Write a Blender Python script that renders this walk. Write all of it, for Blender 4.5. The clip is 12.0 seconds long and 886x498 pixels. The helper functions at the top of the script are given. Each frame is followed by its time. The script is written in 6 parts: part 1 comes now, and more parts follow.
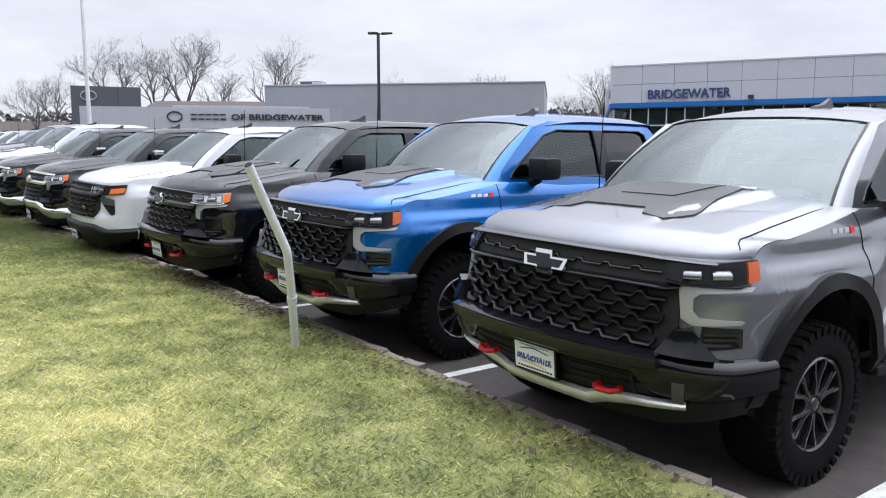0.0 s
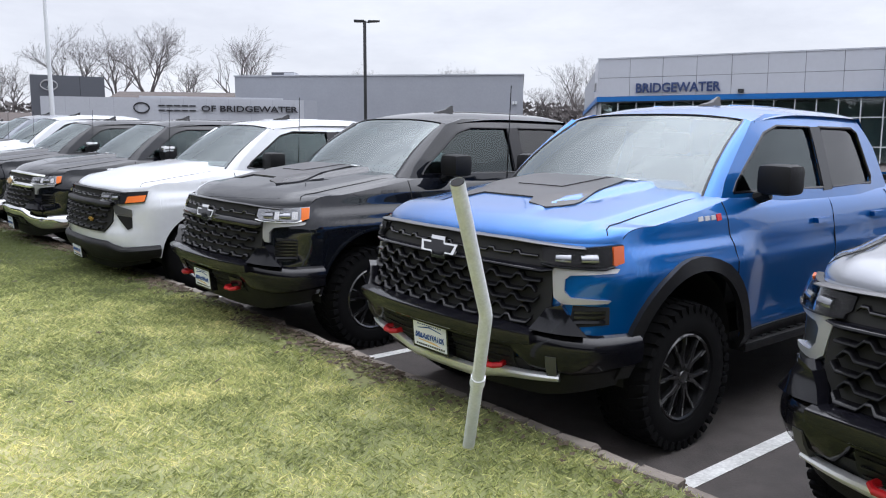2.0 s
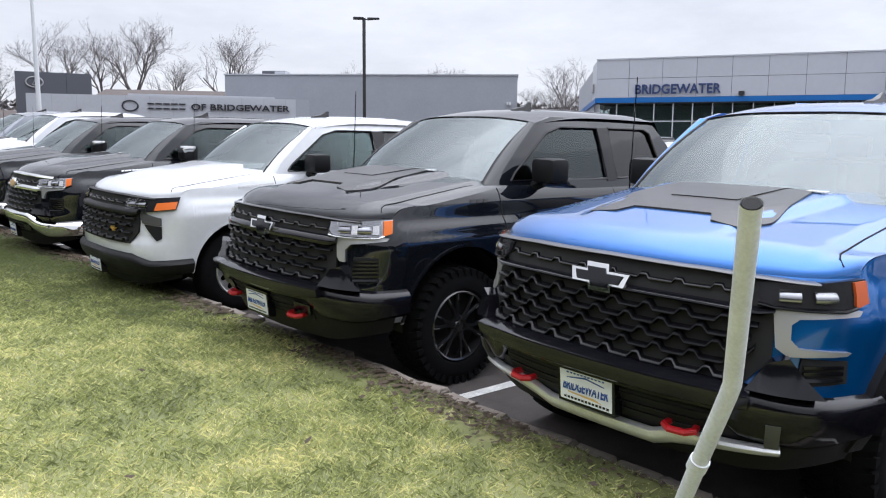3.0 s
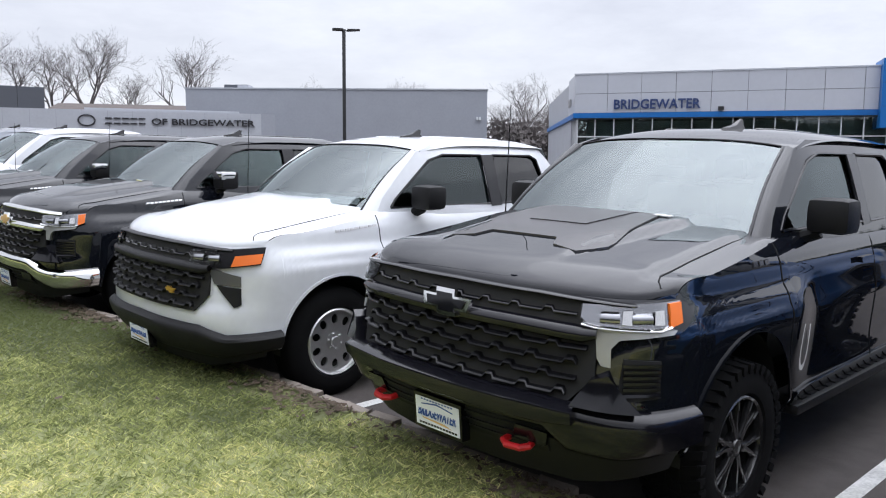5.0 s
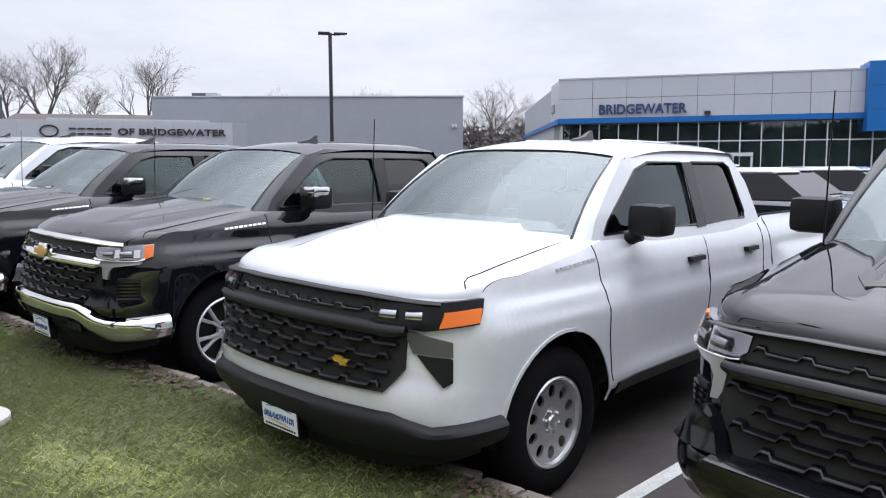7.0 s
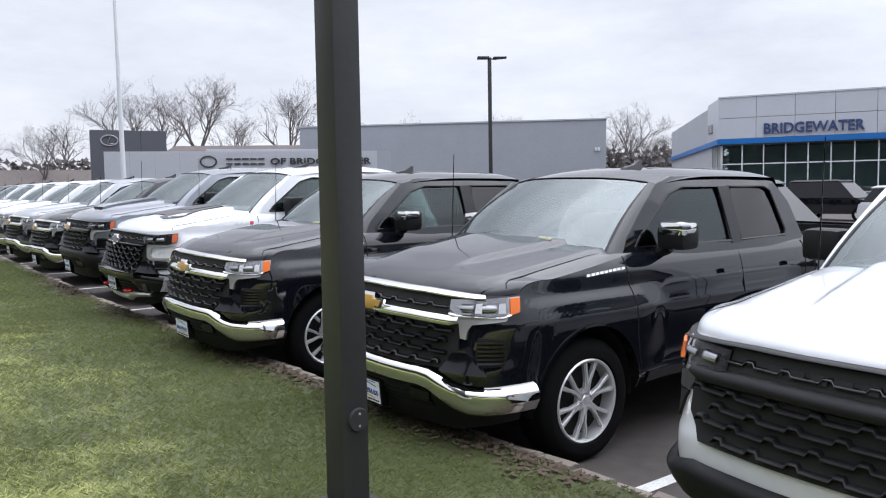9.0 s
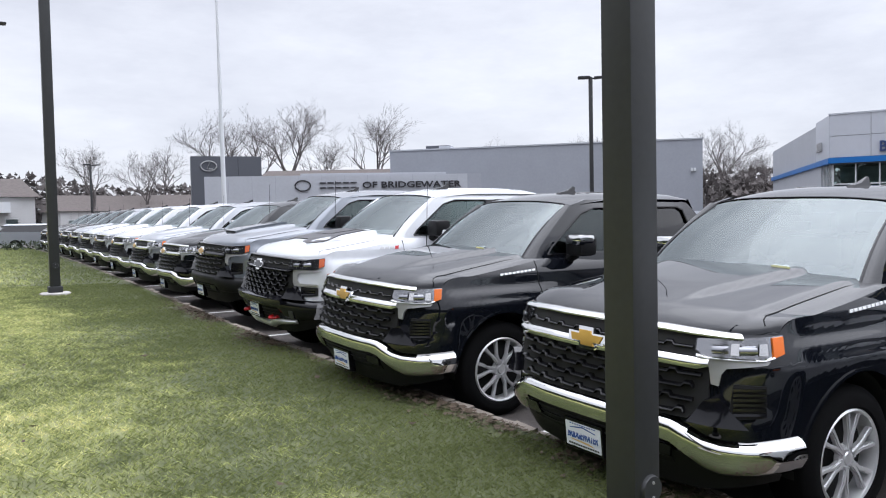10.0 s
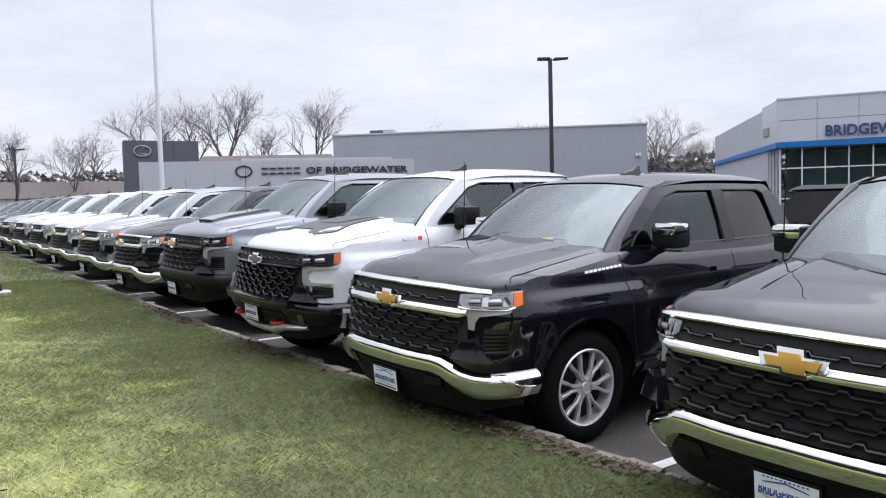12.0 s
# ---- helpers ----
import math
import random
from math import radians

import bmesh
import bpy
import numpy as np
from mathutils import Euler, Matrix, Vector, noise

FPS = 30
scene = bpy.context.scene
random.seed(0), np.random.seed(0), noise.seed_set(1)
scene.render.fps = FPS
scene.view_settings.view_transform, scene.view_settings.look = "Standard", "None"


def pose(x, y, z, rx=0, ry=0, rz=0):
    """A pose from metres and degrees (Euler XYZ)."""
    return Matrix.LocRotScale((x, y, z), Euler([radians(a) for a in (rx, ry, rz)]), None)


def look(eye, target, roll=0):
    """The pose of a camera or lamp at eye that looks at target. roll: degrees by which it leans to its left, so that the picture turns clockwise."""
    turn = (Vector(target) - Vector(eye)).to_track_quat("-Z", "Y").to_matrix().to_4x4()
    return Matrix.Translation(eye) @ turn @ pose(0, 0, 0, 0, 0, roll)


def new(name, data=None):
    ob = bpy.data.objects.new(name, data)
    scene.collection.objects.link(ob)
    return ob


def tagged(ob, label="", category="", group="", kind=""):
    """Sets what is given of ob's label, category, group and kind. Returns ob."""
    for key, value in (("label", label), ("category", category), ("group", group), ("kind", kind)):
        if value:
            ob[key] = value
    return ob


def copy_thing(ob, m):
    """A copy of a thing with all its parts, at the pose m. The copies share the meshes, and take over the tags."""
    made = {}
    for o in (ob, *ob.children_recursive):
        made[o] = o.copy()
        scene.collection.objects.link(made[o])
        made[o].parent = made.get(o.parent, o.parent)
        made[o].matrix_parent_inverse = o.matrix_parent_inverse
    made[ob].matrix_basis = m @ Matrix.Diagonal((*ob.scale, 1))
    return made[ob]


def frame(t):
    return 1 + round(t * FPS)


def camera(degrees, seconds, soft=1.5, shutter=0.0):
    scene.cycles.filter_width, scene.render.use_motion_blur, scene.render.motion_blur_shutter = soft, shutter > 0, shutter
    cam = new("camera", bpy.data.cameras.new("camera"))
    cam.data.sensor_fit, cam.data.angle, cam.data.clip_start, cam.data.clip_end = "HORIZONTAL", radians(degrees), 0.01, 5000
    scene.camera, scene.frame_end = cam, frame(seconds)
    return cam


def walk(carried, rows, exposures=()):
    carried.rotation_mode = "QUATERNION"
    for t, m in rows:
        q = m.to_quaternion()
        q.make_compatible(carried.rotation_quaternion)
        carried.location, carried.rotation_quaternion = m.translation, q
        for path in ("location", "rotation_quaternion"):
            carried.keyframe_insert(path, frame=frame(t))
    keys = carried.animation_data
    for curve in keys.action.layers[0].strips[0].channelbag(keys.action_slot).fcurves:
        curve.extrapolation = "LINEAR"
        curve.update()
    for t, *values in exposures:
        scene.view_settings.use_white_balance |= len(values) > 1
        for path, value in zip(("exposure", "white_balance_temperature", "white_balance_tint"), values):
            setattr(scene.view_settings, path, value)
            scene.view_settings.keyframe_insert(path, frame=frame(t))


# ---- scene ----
cam = camera(58.9, 12.0, soft=1.1)
METRES, EYE, TILT, LEAN, TURN = 13.3, 1.5, 0.0, 0.0, -36.9
START_X = -3.12
ROWS = [
    (0.0, 0.0, 0.0, 0.0, -0.01, -7.11, 0.08),
    (0.5, -0.0276, 0.0361, 0.0025, -0.61, -6.95, 0.0),
    (1.0, -0.0567, 0.0757, 0.0046, -1.31, -7.01, 0.03),
    (1.5, -0.0803, 0.1146, 0.0042, -1.93, -7.29, -0.0),
    (2.0, -0.1086, 0.1499, 0.0046, -2.59, -7.6, -0.15),
    (2.5, -0.1371, 0.1907, 0.004, -3.21, -7.72, -0.31),
    (3.0, -0.1661, 0.2266, 0.0048, -3.6, -7.55, -0.51),
    (5.0, -0.272, 0.3772, 0.0122, -6.83, -6.48, -0.42),
    (5.5, -0.2983, 0.4135, 0.0108, -8.18, -6.42, -0.26),
    (6.0, -0.3202, 0.4458, 0.0126, -9.35, -6.38, -0.01),
    (6.5, -0.3462, 0.4817, 0.0133, -9.98, -6.09, 0.18),
    (8.5, -0.466, 0.5927, 0.0148, -4.04, -4.72, 0.63),
    (9.0, -0.4981, 0.6176, 0.0186, -0.58, -4.03, 0.92),
    (9.5, -0.5343, 0.638, 0.0223, 2.97, -3.12, 1.1),
    (10.0, -0.5616, 0.6584, 0.0197, 5.39, -2.27, 1.15),
    (10.5, -0.5869, 0.6812, 0.0216, 6.53, -1.82, 1.14),
    (11.0, -0.6111, 0.7016, 0.0235, 6.46, -1.97, 1.22),
    (11.5, -0.6276, 0.7257, 0.0204, 4.75, -2.44, 1.34),
    (12.0, -0.6418, 0.7519, 0.0211, 0.78, -3.4, 1.44),
]
walk(cam, [(t, pose(START_X, 0, EYE, TILT, LEAN, TURN) @ pose(METRES * x, METRES * y, METRES * z, 90 + pitch, roll, yaw)) for t, x, y, z, yaw, pitch, roll in ROWS], exposures=[(0.0, 0.38, 5950, 9), (12.0, 0.38, 5950, 9)])

# ---- light ----
world = bpy.data.worlds.new("sky")
scene.world = world
world.use_nodes = True
wn, wl = world.node_tree.nodes, world.node_tree.links
wn.clear()
w_out = wn.new("ShaderNodeOutputWorld")
w_bg = wn.new("ShaderNodeBackground")
w_sky = wn.new("ShaderNodeTexSky")
w_sky.sky_type, w_sky.sun_disc = "NISHITA", False
w_sky.sun_elevation, w_sky.sun_rotation = radians(64), radians(114)
w_dim = wn.new("ShaderNodeVectorMath")
w_dim.operation = "SCALE"
w_dim.inputs[3].default_value = 0.1
wl.new(w_sky.outputs[0], w_dim.inputs[0])
w_geo = wn.new("ShaderNodeTexCoord")
w_map = wn.new("ShaderNodeMapping")
w_map.inputs["Scale"].default_value = (1.0, 1.0, 3.2)
wl.new(w_geo.outputs["Generated"], w_map.inputs[0])
w_noise = wn.new("ShaderNodeTexNoise")
w_noise.inputs["Scale"].default_value, w_noise.inputs["Detail"].default_value = 3.2, 7.0
w_noise.inputs["Roughness"].default_value = 0.62
wl.new(w_map.outputs[0], w_noise.inputs["Vector"])
w_ramp = wn.new("ShaderNodeValToRGB")
w_ramp.color_ramp.elements[0].position, w_ramp.color_ramp.elements[0].color = 0.34, (0.63, 0.61, 0.635, 1)
w_ramp.color_ramp.elements[1].position, w_ramp.color_ramp.elements[1].color = 0.66, (0.80, 0.772, 0.78, 1)
wl.new(w_noise.outputs["Fac"], w_ramp.inputs[0])
# an overcast sky is about three times as bright overhead as at the horizon
w_sep = wn.new("ShaderNodeSeparateXYZ")
wl.new(w_geo.outputs["Generated"], w_sep.inputs[0])
w_rise = wn.new("ShaderNodeMapRange")
w_rise.interpolation_type = "SMOOTHSTEP"
w_rise.inputs["From Min"].default_value, w_rise.inputs["From Max"].default_value = 0.30, 1.0
w_rise.inputs["To Min"].default_value, w_rise.inputs["To Max"].default_value = 1.0, 2.7
wl.new(w_sep.outputs["Z"], w_rise.inputs["Value"])
w_cloud = wn.new("ShaderNodeVectorMath")
w_cloud.operation = "SCALE"
wl.new(w_ramp.outputs["Color"], w_cloud.inputs[0])
# a broad glow where the sun stands behind the clouds
w_dot = wn.new("ShaderNodeVectorMath")
w_dot.operation = "DOT_PRODUCT"
w_dot.inputs[1].default_value = Vector((9, -4, 20)).normalized()
wl.new(w_geo.outputs["Generated"], w_dot.inputs[0])
w_glow = wn.new("ShaderNodeMapRange")
w_glow.interpolation_type = "SMOOTHSTEP"
w_glow.inputs["From Min"].default_value, w_glow.inputs["From Max"].default_value = 0.35, 1.0
w_glow.inputs["To Min"].default_value, w_glow.inputs["To Max"].default_value = 1.0, 1.75
wl.new(w_dot.outputs["Value"], w_glow.inputs["Value"])
w_both = wn.new("ShaderNodeMath")
w_both.operation = "MULTIPLY"
wl.new(w_rise.outputs["Result"], w_both.inputs[0])
wl.new(w_glow.outputs["Result"], w_both.inputs[1])
wl.new(w_both.outputs[0], w_cloud.inputs[3])
w_mix = wn.new("ShaderNodeMix")
w_mix.data_type = "RGBA"
w_mix.inputs["Factor"].default_value = 0.9
wl.new(w_dim.outputs[0], w_mix.inputs["A"])
wl.new(w_cloud.outputs[0], w_mix.inputs["B"])
wl.new(w_mix.outputs["Result"], w_bg.inputs["Color"])
w_bg.inputs["Strength"].default_value = 1.0
wl.new(w_bg.outputs[0], w_out.inputs["Surface"])

sun_data = bpy.data.lights.new("sun", "SUN")
sun_data.energy, sun_data.angle, sun_data.color = 0.6, radians(90), (1.0, 0.96, 0.91)
sun = new("sun", sun_data)
sun.matrix_world = look((9, -4, 20), (0, 0, 0))


# ---- materials ----
def material(name, color, rough=0.5, metal=0.0, coat=0.0, var=0.0, scale=8.0, bump=0.0, bump_scale=60.0, spec=0.5, random_var=0.0):
    """A surface with tone variation at two sizes and fine relief."""
    m = bpy.data.materials.new(name)
    m.use_nodes = True
    n, l = m.node_tree.nodes, m.node_tree.links
    p = n["Principled BSDF"]
    p.inputs["Base Color"].default_value = (*color, 1)
    p.inputs["Roughness"].default_value, p.inputs["Metallic"].default_value = rough, metal
    p.inputs["Coat Weight"].default_value, p.inputs["Coat Roughness"].default_value, p.inputs["Coat IOR"].default_value = coat, 0.03, 1.6
    p.inputs["Specular IOR Level"].default_value = spec
    if var or random_var:
        tc = n.new("ShaderNodeTexCoord")
        a, b = n.new("ShaderNodeTexNoise"), n.new("ShaderNodeTexNoise")
        a.inputs["Scale"].default_value, b.inputs["Scale"].default_value = scale, scale * 9
        a.inputs["Detail"].default_value = b.inputs["Detail"].default_value = 5
        l.new(tc.outputs["Object"], a.inputs["Vector"])
        l.new(tc.outputs["Object"], b.inputs["Vector"])
        add = n.new("ShaderNodeMath")
        l.new(a.outputs["Fac"], add.inputs[0])
        l.new(b.outputs["Fac"], add.inputs[1])
        last = add.outputs[0]
        if random_var:
            info = n.new("ShaderNodeObjectInfo")
            mad = n.new("ShaderNodeMath")
            mad.operation = "MULTIPLY_ADD"
            mad.inputs[1].default_value = random_var
            l.new(info.outputs["Random"], mad.inputs[0])
            l.new(last, mad.inputs[2])
            last = mad.outputs[0]
        mr = n.new("ShaderNodeMapRange")
        mr.inputs["From Min"].default_value, mr.inputs["From Max"].default_value = 0.6, 1.4 + random_var
        mr.inputs["To Min"].default_value, mr.inputs["To Max"].default_value = 1 - var, 1 + var
        l.new(last, mr.inputs["Value"])
        sc = n.new("ShaderNodeVectorMath")
        sc.operation = "SCALE"
        sc.inputs[0].default_value = color
        l.new(mr.outputs["Result"], sc.inputs[3])
        l.new(sc.outputs[0], p.inputs["Base Color"])
    if bump:
        tc2 = n.new("ShaderNodeTexCoord")
        nb = n.new("ShaderNodeTexNoise")
        nb.inputs["Scale"].default_value, nb.inputs["Detail"].default_value = bump_scale, 4
        l.new(tc2.outputs["Object"], nb.inputs["Vector"])
        bp = n.new("ShaderNodeBump")
        bp.inputs["Strength"].default_value, bp.inputs["Distance"].default_value = bump, 0.01
        l.new(nb.outputs["Fac"], bp.inputs["Height"])
        l.new(bp.outputs["Normal"], p.inputs["Normal"])
    return m


def glass(name, tint, ior, rough=0.0, gloss=(1.0, 1.0, 1.0)):
    """Thin pane: what lies behind it, tinted, under a gloss that grows at a slant."""
    m = bpy.data.materials.new(name)
    m.use_nodes = True
    n, l = m.node_tree.nodes, m.node_tree.links
    n.clear()
    out, mix, tr, gl, fr = (n.new("ShaderNode" + k) for k in ("OutputMaterial", "MixShader", "BsdfTransparent", "BsdfGlossy", "Fresnel"))
    tr.inputs["Color"].default_value = (*tint, 1)
    gl.inputs["Roughness"].default_value = rough
    gl.inputs["Color"].default_value = (*gloss, 1)
    fr.inputs["IOR"].default_value = ior
    l.new(fr.outputs[0], mix.inputs[0])
    l.new(tr.outputs[0], mix.inputs[1])
    l.new(gl.outputs[0], mix.inputs[2])
    l.new(mix.outputs[0], out.inputs["Surface"])
    return m


def paint(name, color, metal=0.0, rough=0.35):
    return material(name, color, rough, metal, coat=1.0, var=0.05, scale=2.0, spec=0.0 if max(color) < 0.05 else 0.3)


PAINT = {
    "silver": paint("silver_paint", (0.20, 0.21, 0.233), 0.85, 0.32),
    "blue": paint("blue_paint", (0.004, 0.112, 0.39), 0.72, 0.34),
    "black": paint("black_paint", (0.005, 0.006, 0.009)),
    "white": paint("white_paint", (0.57, 0.585, 0.615)),
    "slate": paint("slate_paint", (0.15, 0.165, 0.19), 0.55, 0.36),
    "grey": paint("grey_paint", (0.33, 0.345, 0.37), 0.6, 0.36),
}
PLASTIC = material("black_textured_plastic", (0.008, 0.008, 0.009), 0.5, spec=0.25, var=0.15, scale=12, bump=0.15, bump_scale=400)
GLOSS = material("gloss_black_trim", (0.005, 0.005, 0.007), 0.12, spec=0.42)
MATTE = material("matte_black_hood_wrap", (0.035, 0.033, 0.035), 0.33, var=0.08, scale=6)
# near-black that puts the shade of openings into the colour; also for liners and underbody
DARK = material("cavity_shade_black", (0.004, 0.004, 0.004), 0.8)
CHROME = material("chrome", (0.80, 0.80, 0.79), 0.06, 1.0)
SATIN = material("satin_silver_trim", (0.42, 0.42, 0.425), 0.38, 0.7)
DARK_SATIN = material("dark_satin_trim", (0.11, 0.11, 0.115), 0.35, 0.6)
SKID = material("bright_skid_plate", (0.72, 0.72, 0.73), 0.3, 0.6, var=0.1)
RUBBER = material("tyre_rubber", (0.0045, 0.0045, 0.005), 0.9, spec=0.12, var=0.25, scale=9, bump=0.2, bump_scale=150)
ALLOY = material("machined_alloy", (0.66, 0.66, 0.67), 0.3, 0.6, var=0.06)
STEEL = material("painted_steel_wheel", (0.55, 0.55, 0.55), 0.32, 0.85, var=0.1)
RIM_BLACK = material("black_wheel", (0.012, 0.012, 0.013), 0.25, coat=0.5)
RIM_EDGE = material("dark_machined_edge", (0.22, 0.22, 0.225), 0.3, 0.7)
RED = material("red_tow_hook", (0.42, 0.008, 0.012), 0.4)
AMBER = material("amber_reflector", (0.68, 0.145, 0.012), 0.22)
LAMP_BODY = material("lamp_reflector", (0.33, 0.335, 0.35), 0.2, 1.0)
LAMP_DARK = material("smoked_lamp_housing", (0.006, 0.006, 0.007), 0.2, spec=0.2)
GOLD = material("gold_badge", (0.62, 0.38, 0.08), 0.3, 0.85)
PLATE_WHITE = material("plate_white", (0.74, 0.76, 0.78), 0.4, var=0.03)
PLATE_BLUE = material("plate_blue_letters", (0.02, 0.07, 0.26), 0.5)
PLATE_GOLD = material("plate_gold_swoosh", (0.62, 0.42, 0.16), 0.5)
WHITE_LETTER = material("bright_letters", (0.75, 0.75, 0.75), 0.3, 0.4)
TRIM_INSIDE = material("dark_cabin_trim", (0.02, 0.02, 0.021), 0.7, var=0.2, scale=5)
SEAT = material("grey_seat_cloth", (0.05, 0.05, 0.052), 0.85, var=0.2, scale=10)
PAPER = material("white_paper", (0.75, 0.76, 0.76), 0.8)
WINDSHIELD = glass("windshield_glass", (0.52, 0.60, 0.59), 2.2, gloss=(0.88, 0.96, 0.97))
SIDE_GLASS = glass("tinted_side_glass", (0.40, 0.47, 0.46), 1.6, gloss=(0.86, 0.95, 0.96))
PRIVACY_GLASS = glass("dark_privacy_glass", (0.10, 0.12, 0.12), 1.55)
LENS = glass("clear_lens", (0.95, 0.95, 0.95), 1.14)
AMBER_DIM = material("smoked_amber_reflector", (0.42, 0.075, 0.012), 0.25)
LAMP_SMOKE = material("smoked_projector", (0.24, 0.245, 0.26), 0.15, 0.9)
GRILLE_BAR = material("satin_black_grille_bar", (0.005, 0.005, 0.006), 0.24, spec=0.3)
SEAM = material("panel_gap", (0.003, 0.003, 0.003), 0.9)


# ---- mesh helpers ----
def mesh_from(name, bm, mat, smooth=True):
    me = bpy.data.meshes.new(name)
    bm.normal_update()
    bm.to_mesh(me)
    bm.free()
    if smooth:
        me.polygons.foreach_set("use_smooth", [True] * len(me.polygons))
        me.set_sharp_from_angle(angle=radians(35))
    if mat:
        me.materials.append(mat)
    return me


def part(name, bm, mat, parent, label="", smooth=True):
    """One mesh object under a thing or a part."""
    ob = new(name, mesh_from(name, bm, mat, smooth))
    ob.parent = parent
    if label:
        ob["label"] = label
    return ob


def shared(name, me, parent, m=None):
    ob = new(name, me)
    ob.parent = parent
    if m is not None:
        ob.matrix_basis = m
    return ob


def thing(name, m, label, category, group="", kind=""):
    ob = new(name)
    ob.empty_display_size = 0.2
    ob.matrix_basis = m
    return tagged(ob, label, category, group, kind)


def solid(name, bm, mat, label, category, group="", kind="", smooth=False):
    return tagged(new(name, mesh_from(name, bm, mat, smooth)), label, category, group, kind)


def box(bm, x0, x1, y0, y1, z0, z1, bevel=0.0):
    r = bmesh.ops.create_cube(bm, size=1.0)
    vs = r["verts"]
    for v in vs:
        v.co = Vector(((x0 + x1) / 2 + v.co.x * (x1 - x0), (y0 + y1) / 2 + v.co.y * (y1 - y0), (z0 + z1) / 2 + v.co.z * (z1 - z0)))
    if bevel:
        es = list({e for v in vs for e in v.link_edges})
        bmesh.ops.bevel(bm, geom=es, offset=bevel, segments=2, affect="EDGES", profile=0.6)
    return bm


def boxes(*dims, bevel=0.0):
    bm = bmesh.new()
    for d in dims:
        box(bm, *d, bevel=bevel)
    return bm


def tube(bm, points, radius, sides=8, cap=True):
    """A round bar along points; radius is one number or one for each point."""
    pts = [Vector(p) for p in points]
    rad = radius if isinstance(radius, (list, tuple)) else [radius] * len(pts)
    rings = []
    ref = Vector((0, 0, 1))
    for i, p in enumerate(pts):
        d = (pts[min(i + 1, len(pts) - 1)] - pts[max(i - 1, 0)]).normalized()
        if abs(d.dot(ref)) > 0.95:
            ref = Vector((1, 0, 0)) if abs(d.x) < 0.9 else Vector((0, 1, 0))
        a = d.cross(ref).normalized()
        b = d.cross(a)
        rings.append([bm.verts.new(p + rad[i] * (math.cos(t) * a + math.sin(t) * b)) for t in (2 * math.pi * k / sides for k in range(sides))])
    for r, q in zip(rings, rings[1:]):
        for k in range(sides):
            bm.faces.new((r[k], r[(k + 1) % sides], q[(k + 1) % sides], q[k]))
    if cap:
        bm.faces.new(rings[0][::-1])
        bm.faces.new(rings[-1])
    return bm


def lathe(bm, profile, sides=40, axis="y", close=False):
    """Turns (radius, along) pairs round an axis."""
    rings = []
    for r, h in profile:
        ring = []
        for k in range(sides):
            t = 2 * math.pi * k / sides
            c, s = r * math.cos(t), r * math.sin(t)
            ring.append(bm.verts.new((c, h, s) if axis == "y" else (c, s, h)))
        rings.append(ring)
    pairs = list(zip(rings, rings[1:])) + ([(rings[-1], rings[0])] if close else [])
    for a, b in pairs:
        for k in range(sides):
            bm.faces.new((a[k], a[(k + 1) % sides], b[(k + 1) % sides], b[k]))
    bmesh.ops.recalc_face_normals(bm, faces=bm.faces)
    return bm


def grid(bm, fn, nu, nv):
    """A sheet fn(u, v), u and v from 0 to 1."""
    vs = [[bm.verts.new(fn(i / nu, j / nv)) for j in range(nv + 1)] for i in range(nu + 1)]
    for i in range(nu):
        for j in range(nv):
            bm.faces.new((vs[i][j], vs[i + 1][j], vs[i + 1][j + 1], vs[i][j + 1]))
    return vs


def slab(bm, outline, to3d, depth, holes=(), step=0.08, lift=0.0):
    """A plate with the flat outline (and holes), laid on a curved surface to3d(a, b, out) and standing depth proud of it."""
    loops = []
    flat = bmesh.new()
    edges = []
    for loop in (outline, *holes):
        fine = []
        for (a0, b0), (a1, b1) in zip(loop, loop[1:] + loop[:1]):
            n = max(1, int(math.hypot(a1 - a0, b1 - b0) / step))
            fine += [(a0 + (a1 - a0) * k / n, b0 + (b1 - b0) * k / n) for k in range(n)]
        vs = [flat.verts.new((a, b, 0)) for a, b in fine]
        edges += [flat.edges.new((vs[i], vs[(i + 1) % len(vs)])) for i in range(len(vs))]
        loops.append(vs)
    bmesh.ops.triangle_fill(flat, use_beauty=True, use_dissolve=False, edges=edges)
    for _ in range(3):
        long = [e for e in flat.edges if e.calc_length() > max(2.4 * step, 0.09)]
        if not long:
            break
        bmesh.ops.subdivide_edges(flat, edges=long, cuts=1)
    bmesh.ops.triangulate(flat, faces=flat.faces)
    flat.verts.index_update()
    top = [bm.verts.new(to3d(v.co.x, v.co.y, lift + depth)) for v in flat.verts]
    low = [bm.verts.new(to3d(v.co.x, v.co.y, lift)) for v in flat.verts]
    made = []
    for f in flat.faces:
        ids = [v.index for v in f.verts]
        made.append(bm.faces.new([top[i] for i in ids]))
        made.append(bm.faces.new([low[i] for i in reversed(ids)]))
    for e in flat.edges:
        if e.is_boundary:
            a, b = e.verts[0].index, e.verts[1].index
            made.append(bm.faces.new((low[a], low[b], top[b], top[a])))
    flat.free()
    bmesh.ops.recalc_face_normals(bm, faces=made)
    return bm


